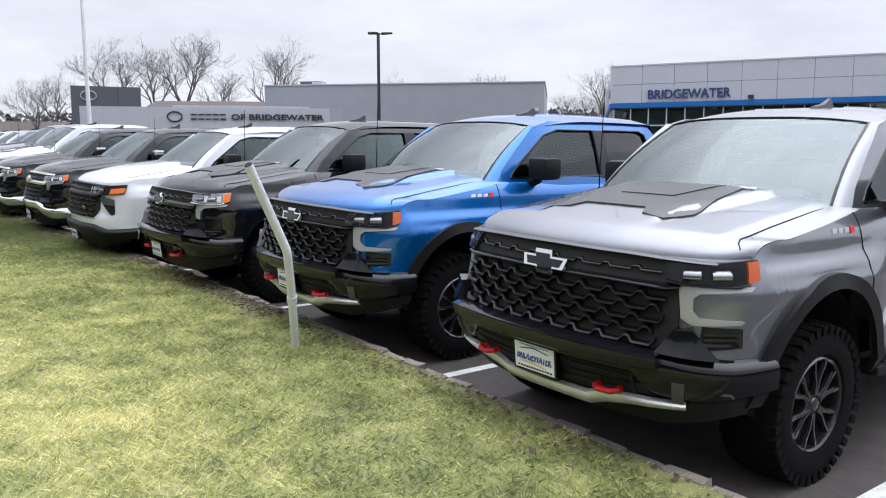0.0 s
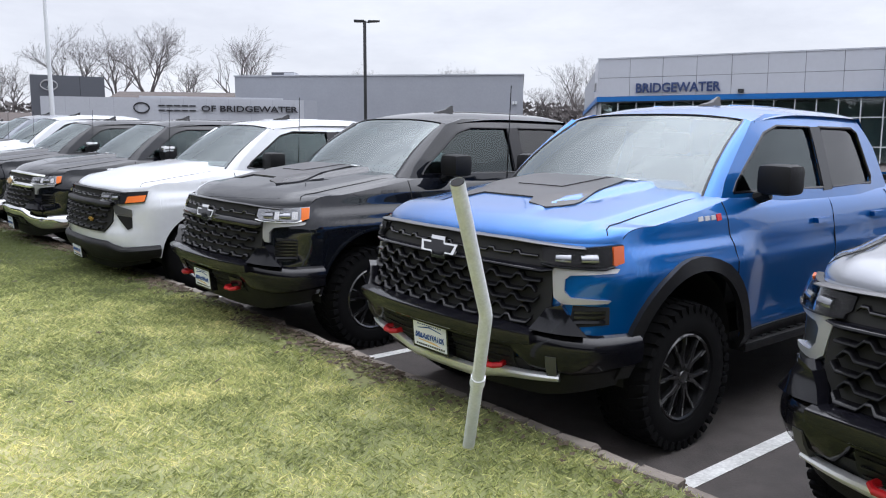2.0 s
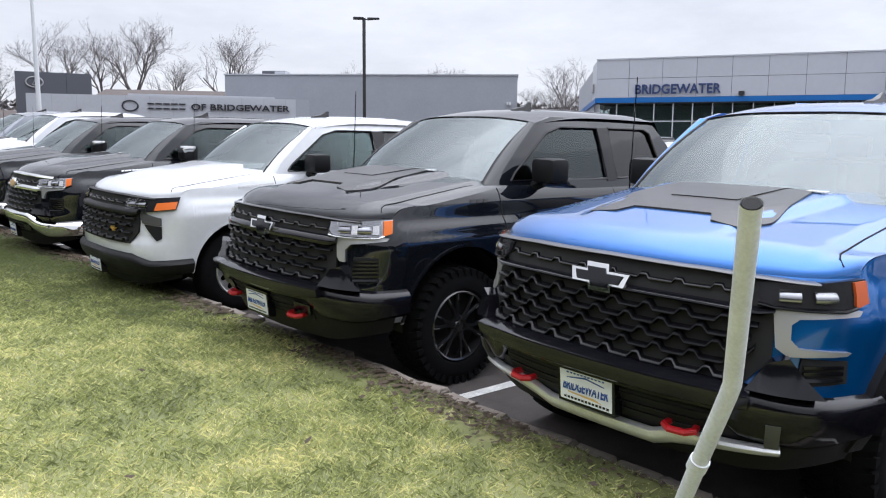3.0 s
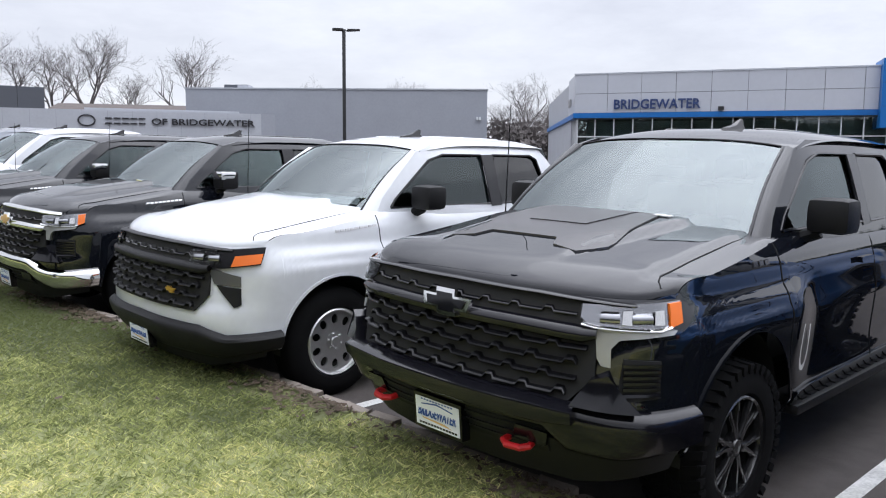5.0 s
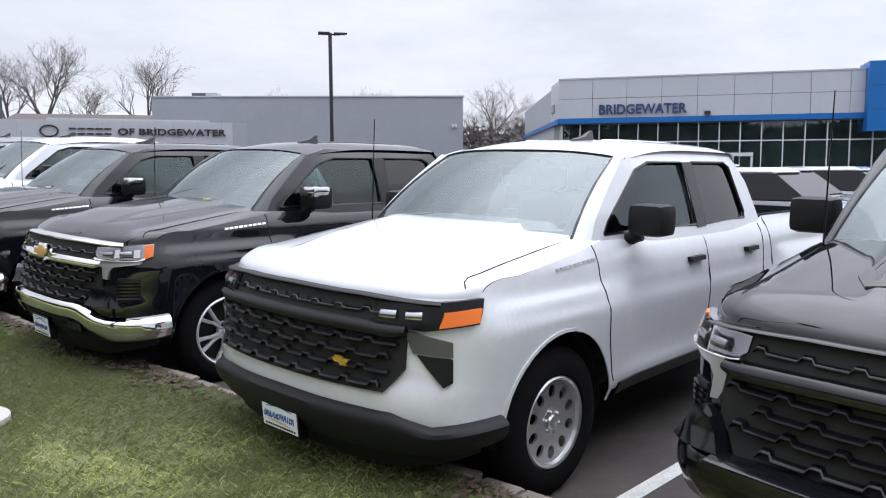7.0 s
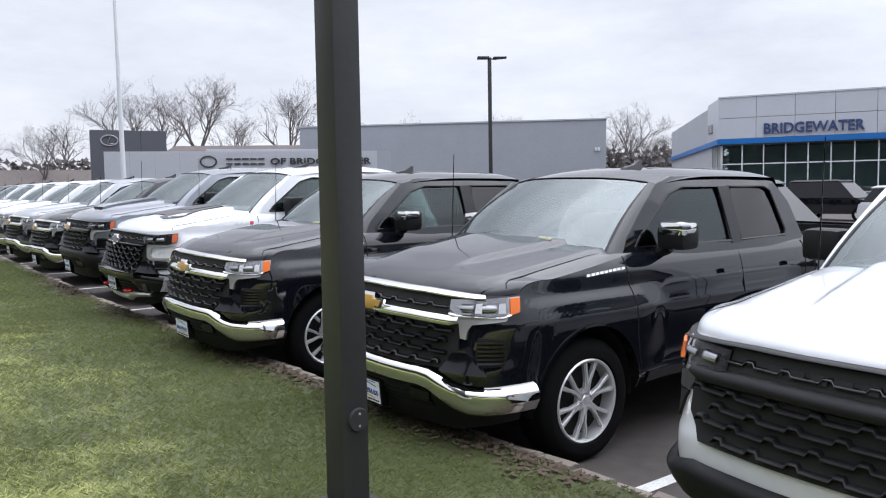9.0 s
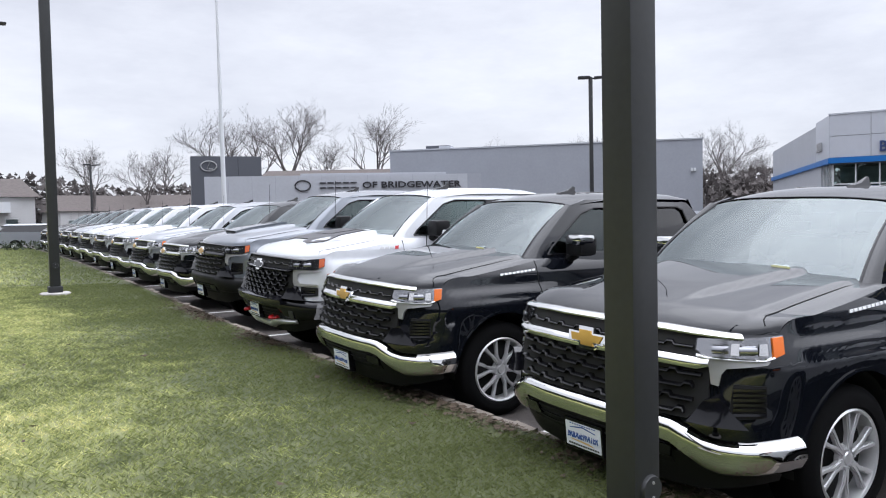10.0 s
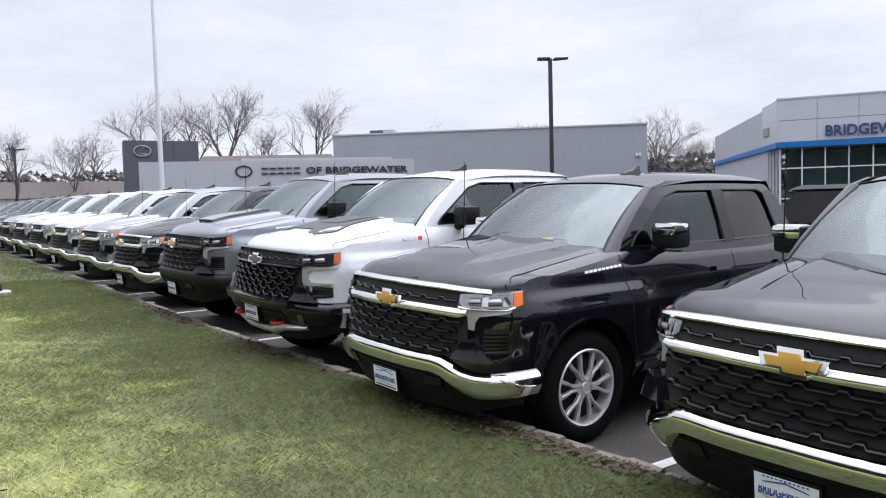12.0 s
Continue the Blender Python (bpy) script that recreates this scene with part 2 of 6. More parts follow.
def strip(bm, to3d, rows, profile, step=0.05, lift=0.0):
    """A moulding that runs along rows of (along, low, high), with a cross-section of (share of the height, depth)."""
    cols = []
    for (a0, l0, h0), (a1, l1, h1) in zip(rows, rows[1:]):
        n = max(1, int(abs(a1 - a0) / step))
        cols += [(a0 + (a1 - a0) * k / n, l0 + (l1 - l0) * k / n, h0 + (h1 - h0) * k / n) for k in range(n)]
    cols.append(rows[-1])
    rings = [[bm.verts.new(to3d(a, lo + (hi - lo) * f, lift + d)) for f, d in profile] for a, lo, hi in cols]
    made = []
    for p, q in zip(rings, rings[1:]):
        for k in range(len(profile) - 1):
            made.append(bm.faces.new((p[k], q[k], q[k + 1], p[k + 1])))
    made.append(bm.faces.new(rings[0]))
    made.append(bm.faces.new(rings[-1][::-1]))
    bmesh.ops.recalc_face_normals(bm, faces=made)
    return bm


ROUND = [(0.0, 0.0), (0.02, 0.45), (0.15, 0.8), (0.4, 1.0), (0.62, 0.98), (0.85, 0.72), (0.97, 0.35), (1.0, 0.0)]


def rounded(depth):
    return [(f, d * depth) for f, d in ROUND]


def shelf(depth):
    """A bar with a blunt front edge and a broad sloping top."""
    return [(0.0, 0.2 * depth), (0.04, 0.9 * depth), (0.3, depth), (0.55, 0.97 * depth), (0.8, 0.8 * depth), (1.0, 0.2 * depth)]


def both(rows):
    """Mirrors rows of (along, low, high) about the middle."""
    return [(-a, b, c) for a, b, c in reversed(rows[1:])] + rows


def mirrored(poly):
    return [(-a, b) for a, b in reversed(poly)]


def rect(a0, a1, b0, b1):
    return [(a0, b0), (a1, b0), (a1, b1), (a0, b1)]


def text_mesh(word, size, depth, name="letters", bold=0.02):
    """Raised letters in the built-in font, as a mesh round their middle, in the xy plane."""
    cu = bpy.data.curves.new(name, "FONT")
    cu.body, cu.size, cu.extrude, cu.align_x, cu.align_y = word, size, depth, "CENTER", "CENTER"
    cu.resolution_u = 3
    cu.offset = bold * size
    ob = bpy.data.objects.new(name, cu)
    scene.collection.objects.link(ob)
    me = bpy.data.meshes.new_from_object(ob.evaluated_get(bpy.context.evaluated_depsgraph_get()))
    bpy.data.objects.remove(ob)
    bpy.data.curves.remove(cu)
    return me


def lerp_table(table, x):
    for (x0, y0), (x1, y1) in zip(table, table[1:]):
        if x <= x1:
            t = min(1, max(0, (x - x0) / (x1 - x0)))
            return y0 + (y1 - y0) * t
    return table[-1][1]


def smooth_step(a, b, x):
    t = min(1, max(0, (x - a) / (b - a)))
    return t * t * (3 - 2 * t)


# ---- the lie of the land ----
def rise(y):
    """The lot climbs gently along the row and levels out."""
    if y < -15:
        return -0.3 - 0.28
    if y < 22:
        return 0.02 * y - 0.28
    t = min(1, (y - 22) / 26)
    return 0.44 - 0.28 + 26 * 0.02 * (t - t * t / 2)


def kerb_x(y):
    return -0.66 * smooth_step(7, 24, y)


def lawn_z(x, y):
    d = max(0.0, kerb_x(y) - x)
    return rise(y) + 0.16 + 0.022 * min(d, 3.5) - 0.01 * max(0, d - 6) * (d < 40) - 0.34 * (d >= 40)


# ---- pickup trucks ----
# local axes: x from the front bumper to the tail, y across (driver's side negative), z up from the tarmac
PLAN = [(0, 0), (0.01, 0.3), (0.04, 0.5), (0.09, 0.715), (0.17, 0.87), (0.315, 0.97), (0.57, 1.018), (0.90, 1.032), (1.5, 1.035), (2.6, 1.035), (4.4, 1.035), (5.6, 1.02), (5.84, 0.985)]
ARC = [0.0]
for (_a, _b), (_c, _d) in zip(PLAN, PLAN[1:]):
    ARC.append(ARC[-1] + math.hypot(_c - _a, _d - _b))
FRONT_IN = [(0.25, 0.16), (0.40, 0.08), (0.50, 0.02), (0.58, 0.0), (0.68, 0.0), (0.74, 0.03), (0.90, 0.05), (1.02, 0.07), (1.10, 0.10), (1.16, 0.145), (1.20, 0.20)]
SIDE_IN = [(0.30, 0.10), (0.42, 0.05), (0.50, 0.012), (0.56, 0.02), (0.70, 0.014), (0.88, 0.002), (0.96, 0.0), (1.01, 0.022), (1.12, 0.042), (1.20, 0.058), (1.26, 0.082), (1.30, 0.11), (1.32, 0.13), (1.38, 0.14)]
AXLE_F, AXLE_R = 1.04, 4.76


def plan_at(s):
    """Smooth place and outward way on the body's plan at arc length s from the nose."""
    s = abs(s)
    i = 0
    while i < len(ARC) - 2 and s > ARC[i + 1]:
        i += 1
    t = (s - ARC[i]) / (ARC[i + 1] - ARC[i])
    p = [Vector(PLAN[min(max(k, 0), len(PLAN) - 1)]) for k in (i - 1, i, i + 1, i + 2)]
    if i == 0:
        p[0] = Vector((PLAN[1][0], -PLAN[1][1]))
    m1, m2 = (p[2] - p[0]) / 2, (p[3] - p[1]) / 2
    d = (p[2] - p[1]).length
    m1, m2 = m1.normalized() * d, m2.normalized() * d
    q = (2 * t**3 - 3 * t**2 + 1) * p[1] + (t**3 - 2 * t**2 + t) * m1 + (-2 * t**3 + 3 * t**2) * p[2] + (t**3 - t**2) * m2
    g = (6 * t**2 - 6 * t) * p[1] + (3 * t**2 - 4 * t + 1) * m1 + (6 * t - 6 * t**2) * p[2] + (3 * t**2 - 2 * t) * m2
    return q, Vector((-g.y, g.x)).normalized()


PLAN_FINE = [(k * 0.02, *plan_at(k * 0.02)) for k in range(int(ARC[-1] / 0.02) + 1)]


def wrap(s, z, out=0.0):
    """The skin of the lower body: s along the plan from the nose (driver's side negative), z up."""
    a = min(abs(s), ARC[-1] - 0.001)
    k = min(int(a / 0.02), len(PLAN_FINE) - 2)
    t = a / 0.02 - k
    q = PLAN_FINE[k][1].lerp(PLAN_FINE[k + 1][1], t)
    n = PLAN_FINE[k][2].lerp(PLAN_FINE[k + 1][2], t)
    w = smooth_step(0.75, 1.35, a)
    d = (1 - w) * lerp_table(FRONT_IN, z) + w * lerp_table(SIDE_IN, z) - out
    along_x = a - (ARC[7] - PLAN[7][0])
    swell = max(1 - smooth_step(0.50, 0.86, abs(along_x - ax)) for ax in (1.04, 4.76)) * w
    d -= 0.026 * swell * smooth_step(1.12, 1.03, z)
    d += 0.014 * (w - swell) * smooth_step(1.08, 0.98, z) * smooth_step(0.50, 0.66, z)
    x, y = q.x - n.x * d, q.y - n.y * d
    return Vector((x, y if s >= 0 else -y, z))


def s_of_x(x):
    return x + (ARC[7] - PLAN[7][0])


NOSE_Z = 1.125


def fender_z(x):
    """Height of the shoulder line along the fender."""
    d = max(0.0, x - 0.47)
    t = min(1.0, d / 0.25)
    return NOSE_Z + 0.085 * math.sqrt(1 - (1 - t) ** 2) + 0.15 * min(1, d / 1.1) - 0.045 * smooth_step(0, 0.3, d)


def top_edge(s):
    """Height at which the skin meets the hood, the belt line and the bed rail."""
    x = abs(s) - (ARC[7] - PLAN[7][0])
    if x < 1.57:
        return fender_z(x)
    return lerp_table([(1.57, 1.315), (1.9, 1.31), (3.8, 1.31), (3.92, 1.35), (5.9, 1.355)], x)


def low_edge(x, arch):
    z = lerp_table([(0.0, 0.40), (1.4, 0.46), (5.8, 0.52)], x)
    for ax in (AXLE_F, AXLE_R):
        d = abs(x - ax)
        if d < arch:
            z = max(z, 0.40 + math.sqrt(max(0.0, arch * arch - d * d)) * 1.02)
    return z


NOSE_LINE = [wrap(k * 0.0305, NOSE_Z) for k in range(41)]


def nose_x(y):
    ay = abs(y)
    for p, q in zip(NOSE_LINE, NOSE_LINE[1:]):
        if ay <= q.y:
            return p.x + (q.x - p.x) * (ay - p.y) / (q.y - p.y)
    return NOSE_LINE[-1].x


def shoulder_y(x):
    return wrap(s_of_x(max(x, 0.47)), fender_z(x)).y


def hood_z(x, y):
    """Height of the hood: a rounded nose, a rise to the cowl, and a broad raised middle."""
    ay = min(1.0, abs(y) / 0.95)
    d = max(0.0, x - nose_x(y))
    t = min(1.0, d / 0.25)
    z = NOSE_Z + 0.085 * math.sqrt(1 - (1 - t) ** 2) + 0.15 * min(1.0, d / 1.1) - 0.045 * ay ** 4 * smooth_step(0, 0.3, d)
    half = 0.36 + 0.15 * x
    z += 0.014 * (1 - smooth_step(0.80, 0.835, abs(y))) * smooth_step(0.0, 0.16, d)
    return z + 0.034 * (1 - smooth_step(half - 0.045, half + 0.02, abs(y))) * smooth_step(0.25, 0.7, x)


def hood(x, y, out=0.0):
    return Vector((x, y, hood_z(x, y) + out))


def cab_half(z):
    return lerp_table([(1.25, 0.95), (1.45, 0.895), (1.70, 0.82), (1.82, 0.775), (1.90, 0.70)], z)


def cab_side(x, z, out=0.0, sign=-1):
    pinch = 0.03 * smooth_step(2.3, 1.5, x) + 0.02 * smooth_step(3.2, 3.9, x)
    return Vector((x, sign * (cab_half(z) - pinch + out), z))


def side_skin(sign):
    return lambda x, z, out: wrap(sign * s_of_x(x), z, out)


def wheel_meshes(kind):
    """Tyre, rim and hub meshes; the outer face looks to -y."""
    r = {"street": 0.41, "steel": 0.41, "split": 0.41, "all_terrain": 0.435, "all_terrain_black": 0.425}[kind]
    w = 0.14 if r < 0.42 else 0.155
    rim_r = 0.278 if kind != "steel" else 0.25
    if kind.startswith("all"):
        rim_r = 0.258
    bm = bmesh.new()
    lathe(bm, [(rim_r, -w + 0.02), (rim_r + 0.015, -w), (rim_r + 0.06, -w - 0.008), (r - 0.05, -w - 0.002), (r - 0.012, -w + 0.025), (r, -w + 0.05), (r, w - 0.05), (r - 0.012, w - 0.025), (r - 0.05, w), (rim_r, w)], 56)
    lugs = 38 if kind.startswith("all") else 0
    for k in range(lugs):
        t = 2 * math.pi * k / lugs
        for row, (y0, y1, sk) in enumerate([(-w - 0.012, -w + 0.075, 0.05), (-w + 0.085, -0.006, -0.06), (0.006, w - 0.085, 0.06), (w - 0.075, w + 0.005, -0.05)]):
            t0 = t + (0.1 if row % 2 else 0)
            loop = []
            for rr in (r - 0.02, r + 0.007):
                for yy, tt in ((y0, t0 - 0.05), (y1, t0 - 0.05 + sk), (y1, t0 + 0.05 + sk), (y0, t0 + 0.05)):
                    rr2 = rr - (0.012 if (row == 0 and yy == y0) or (row == 3 and yy == y1) else 0)
                    loop.append(bm.verts.new((rr2 * math.cos(tt), yy, rr2 * math.sin(tt))))
            a, b = loop[:4], loop[4:]
            bm.faces.new(b)
            for i in range(4):
                bm.faces.new((a[i], a[(i + 1) % 4], b[(i + 1) % 4], b[i]))
        if lugs:
            # blocks on the shoulder of the sidewall
            loop = []
            for yy in (-w + 0.01, -w - 0.010):
                for rr, tt in ((r - 0.055, t - 0.04), (r - 0.01, t - 0.05), (r - 0.01, t + 0.05), (r - 0.055, t + 0.03)):
                    loop.append(bm.verts.new((rr * math.cos(tt), yy, rr * math.sin(tt))))
            a, b = loop[:4], loop[4:]
            bm.faces.new(b)
            for i in range(4):
                bm.faces.new((a[i], a[(i + 1) % 4], b[(i + 1) % 4], b[i]))
    bmesh.ops.recalc_face_normals(bm, faces=bm.faces)
    tyre = mesh_from("tyre", bm, RUBBER)
    metal = {"street": ALLOY, "split": ALLOY, "steel": STEEL, "all_terrain": RIM_BLACK, "all_terrain_black": RIM_BLACK}[kind]
    bm = bmesh.new()
    face = -w + 0.03
    lathe(bm, [(rim_r + 0.004, -w + 0.012), (rim_r - 0.006, -w + 0.004), (rim_r - 0.018, -w + 0.012), (rim_r - 0.028, face + 0.02), (rim_r - 0.035, w - 0.04)], 48)
    rim = mesh_from("rim", bm, metal)
    # dark disc behind the spokes, in place of the shaded barrel
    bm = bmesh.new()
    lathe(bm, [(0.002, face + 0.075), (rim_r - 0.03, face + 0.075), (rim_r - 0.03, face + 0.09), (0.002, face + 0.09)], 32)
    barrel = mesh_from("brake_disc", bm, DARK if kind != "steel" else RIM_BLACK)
    bm = bmesh.new()

    def disc(a, b, out):
        return Vector((a, face + 0.02 - out, b))

    if kind == "steel":
        ring = [(rim_r * 0.93 * math.cos(t), rim_r * 0.93 * math.sin(t)) for t in (2 * math.pi * k / 40 for k in range(40))]
        holes = []
        for k in range(10):
            t = 2 * math.pi * k / 10
            c, s = math.cos(t), math.sin(t)
            rr = rim_r * 0.68
            holes.append([(c * (rr + 0.038 * math.cos(q)) - s * 0.03 * math.sin(q), s * (rr + 0.038 * math.cos(q)) + c * 0.03 * math.sin(q)) for q in (2 * math.pi * j / 10 for j in range(10))])
        slab(bm, ring, disc, 0.015, holes)
    else:
        n = {"street": 6, "split": 6, "all_terrain": 6, "all_terrain_black": 6}[kind]
        for k in range(n):
            t = 2 * math.pi * k / n + 0.26
            # paired spokes: a narrow root that forks towards the rim, each with a bevelled face
            spread = {"street": 0.2, "split": 0.25, "all_terrain": 0.24, "all_terrain_black": 0.2}[kind]
            for d in (-1, 1):
                path = [(0.05, 0.10 * d), (rim_r * 0.5, 0.55 * spread * d), (rim_r * 0.66, 0.85 * spread * d), (rim_r - 0.01, spread * d)]
                wide = [0.018, 0.012, 0.013, 0.016]
                pts = [(q * math.cos(t + e), q * math.sin(t + e)) for q, e in path]
                mids = [(math.cos(t + e), math.sin(t + e)) for q, e in path]
                one = [(x + h * b, y - h * a) for (x, y), (a, b), h in zip(pts, mids, wide)]
                two = [(x - h * b, y + h * a) for (x, y), (a, b), h in zip(pts, mids, wide)]
                slab(bm, one + two[::-1], disc, 0.024, step=0.2)
                one = [(x + 0.55 * h * b, y - 0.55 * h * a) for (x, y), (a, b), h in zip(pts, mids, wide)]
                two = [(x - 0.55 * h * b, y + 0.55 * h * a) for (x, y), (a, b), h in zip(pts, mids, wide)]
                slab(bm, one + two[::-1], disc, 0.008, step=0.2, lift=0.024)
    spokes = mesh_from("spokes", bm, metal)
    accent = None
    if kind.startswith("all"):
        bm = bmesh.new()
        slab(bm, [(0.19, -0.002), (rim_r - 0.02, -0.004), (rim_r - 0.02, 0.004), (0.19, 0.002)], disc, 0.003, lift=0.033)
        accent = mesh_from("machined_edge", bm, RIM_EDGE)
    bm = bmesh.new()
    lathe(bm, [(0.001, face - 0.015), (0.035, face - 0.012), (0.042, face), (0.075, face + 0.004), (0.08, face + 0.03)], 24)
    for k in range(6):
        a = 2 * math.pi * k / 6
        tube(bm, [(0.058 * math.cos(a), face + 0.01, 0.058 * math.sin(a)), (0.058 * math.cos(a), face - 0.012, 0.058 * math.sin(a))], 0.010, 6)
    hub = mesh_from("hub_cap", bm, metal)
    return r, tyre, rim, barrel, spokes, accent, hub


WHEELS = {}


def add_wheel(truck, kind, x, sign):
    if kind not in WHEELS:
        WHEELS[kind] = wheel_meshes(kind)
    r, tyre, rim, barrel, spokes, accent, hub = WHEELS[kind]
    w = new("wheel")
    w.parent = truck
    w.matrix_basis = pose(x, sign * 0.872, r, 0, random.uniform(0, 60), 180 if sign > 0 else 0)
    for n, me in (("tyre", tyre), ("rim", rim), ("brake_disc", barrel), ("spokes", spokes), ("hub_cap", hub)):
        shared(n, me, w)
    if accent:
        for k in range(12):
            t = 2 * math.pi * (k // 2) / 6 + 0.26 + (1 if k % 2 else -1) * (0.24 if kind == "all_terrain" else 0.2)
            shared("machined_edge", accent, w, Matrix.Rotation(-t, 4, "Y"))
    return w


TRIM = {
    "offroad": dict(lift=0.10, wheel="all_terrain", bar=GLOSS, bumper=GLOSS, flare=True, insert=True, hooks=True, skid=True, mesh="hex", plate_z=0.50, lamp="dark", arch=0.53, mirror=PLASTIC, badge="dark", badge_z=1.03),
    "boss": dict(lift=0.07, wheel="all_terrain_black", bar=GLOSS, bumper=GLOSS, flare=False, insert=True, hooks=True, skid=False, mesh="bars", plate_z=0.46, lamp="bright", arch=0.50, mirror=PLASTIC, badge="dark", badge_z=1.02),
    "work": dict(lift=0.0, wheel="steel", bar=PLASTIC, bumper=PLASTIC, flare=False, insert=False, hooks=False, skid=False, mesh="bars", plate_z=0.43, lamp="work", arch=0.475, mirror=PLASTIC, badge="small", badge_z=0.80),
    "chrome": dict(lift=0.0, wheel="street", bar=CHROME, bumper=CHROME, flare=False, insert=False, hooks=False, skid=False, mesh="bars", plate_z=0.43, lamp="bright", arch=0.475, mirror=CHROME, badge="gold", badge_z=1.02),
    "heavy": dict(lift=0.13, wheel="split", bar=GLOSS, bumper=PLASTIC, flare=False, insert=False, hooks=False, skid=False, mesh="bars", plate_z=0.43, lamp="dark", arch=0.49, mirror=PLASTIC, badge="gold", badge_z=1.02),
}
TRIM["chrome_split"] = dict(TRIM["chrome"], wheel="split")
PLATE_ME = {}


def plate_meshes():
    if not PLATE_ME:
        PLATE_ME["name"] = text_mesh("BRIDGEWATER", 0.064, 0.001, bold=0.025)
        wide = max(v.co.x for v in PLATE_ME["name"].vertices)
        for v in PLATE_ME["name"].vertices:
            v.co.x *= 0.135 / wide
        PLATE_ME["name"].materials.append(PLATE_BLUE)
    return PLATE_ME


def bowtie(w, h, k=0.0):
    """A plain cross-shaped badge outline."""
    a = w * 0.19
    return [(-w / 2 + 0.02, -h * 0.24 + k), (-a - 0.01, -h * 0.24 + k), (-a - 0.02, -h / 2 + k), (a - 0.02, -h / 2 + k), (a - 0.01, -h * 0.24 + k), (w / 2 - 0.02, -h * 0.24 + k), (w / 2, h * 0.24 + k), (a + 0.01, h * 0.24 + k), (a + 0.02, h / 2 + k), (-a + 0.02, h / 2 + k), (-a + 0.01, h * 0.24 + k), (-w / 2, h * 0.24 + k)]


def front_grille(root, spec, body_paint):
    """Grille, bars, badge."""
    chrome = spec["bar"] is CHROME
    # flat near-black backing, coloured as the shaded depth behind the bars
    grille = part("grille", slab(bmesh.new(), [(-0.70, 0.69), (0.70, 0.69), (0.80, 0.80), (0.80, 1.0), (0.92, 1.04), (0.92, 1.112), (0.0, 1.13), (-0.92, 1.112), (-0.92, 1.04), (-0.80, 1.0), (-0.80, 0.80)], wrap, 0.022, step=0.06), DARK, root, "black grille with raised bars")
    bm = bmesh.new()
    th = 0.036 if chrome else 0.015
    strip(bm, wrap, both([(0, 1.122, 1.122 + th), (0.5, 1.118, 1.118 + th), (0.98, 1.100, 1.100 + th)]), rounded(0.045), lift=0.01)
    part("upper_bar", bm, CHROME if chrome else (DARK_SATIN if spec["mesh"] == "hex" else GLOSS if spec["lamp"] != "work" else PLASTIC), grille)
    bm = bmesh.new()
    low, high = (0.950, 1.022) if spec["mesh"] != "hex" else (0.980, 1.012)
    strip(bm, wrap, both([(0, low, high), (0.4, low, high), (0.74, low - 0.012, high - 0.008), (0.80, low + 0.01, high - 0.012)]), rounded(0.05), lift=0.012)
    part("centre_bar", bm, spec["bar"], grille)
    def wavy(name, z, half, n, high, thick, mat, shift=0.0, flat=0.66, depth=0.03):
        """A grille bar that steps up and down along its run."""
        pts = []
        for i in range(-1, n + 1):
            s0, w = -half + 2 * half * (i + shift) / n, 2 * half / n
            pts += [(s0, z), (s0 + w * flat, z), (s0 + w * (flat + 0.07), z + high), (s0 + w * 0.93, z + high)]
        pts = [p for p in pts if abs(p[0]) <= half]
        bm = bmesh.new()
        strip(bm, wrap, [(a, b - thick, b + thick * 0.9) for a, b in pts], shelf(depth), step=0.08, lift=0.014)
        part(name, bm, mat, grille)

    wavy("louvre", 1.055, 0.70, 8, 0.016, 0.007, GLOSS, depth=0.02)
    if spec["mesh"] == "hex":
        # rows of linked half-hexagons, every second row shifted by half a cell
        n, rows = 9, 5
        for j in range(rows):
            z = 0.712 + j * 0.055
            cell = (1.44 + 0.03 * j) / n
            pts = []
            for i in range(-n, n + 1):
                s0 = (i + (0.5 if j % 2 else 0.0)) * cell
                pts += [(s0 - cell * 0.28, z), (s0 + cell * 0.28, z), (s0 + cell * 0.42, z + 0.027), (s0 + cell * 0.58, z + 0.027)]
            pts = [p for p in pts if abs(p[0]) < 0.715 + 0.012 * j]
            bm = bmesh.new()
            strip(bm, wrap, [(a, b - 0.010, b + 0.011) for a, b in pts], shelf(0.046), step=0.1, lift=0.016)
            part("mesh_bar", bm, GRILLE_BAR, grille)
    else:
        for j in range(4):
            wavy("grille_bar", 0.722 + j * 0.066, 0.705 + 0.02 * j, 8, 0.018, 0.010, PLASTIC if spec["lamp"] == "work" else GRILLE_BAR, shift=0.0 if j % 2 else 0.45, depth=0.042)
    if spec["lamp"] == "work":
        bm = bmesh.new()
        for i in range(9):
            s0 = -0.42 + i * 0.094
            slab(bm, rect(s0, s0 + 0.07, 1.045, 1.078), wrap, 0.004, lift=0.024, step=0.1)
        part("raised_lettering", bm, PLASTIC, grille)
    if spec["badge"] == "small":
        badge = part("badge", slab(bmesh.new(), [(a - 0.46, b) for a, b in bowtie(0.11, 0.042, 0.81)], wrap, 0.014, lift=0.05, step=0.05), GOLD, root, "small gold badge")
    else:
        bz = spec["badge_z"]
        badge = part("badge", slab(bmesh.new(), bowtie(0.33, 0.125, bz), wrap, 0.02, lift=0.055, step=0.05), CHROME, root, "chrome-edged badge")
        part("badge_face", slab(bmesh.new(), bowtie(0.27, 0.085, bz), wrap, 0.004, lift=0.076, step=0.05), GOLD if spec["badge"] == "gold" else GLOSS, badge)


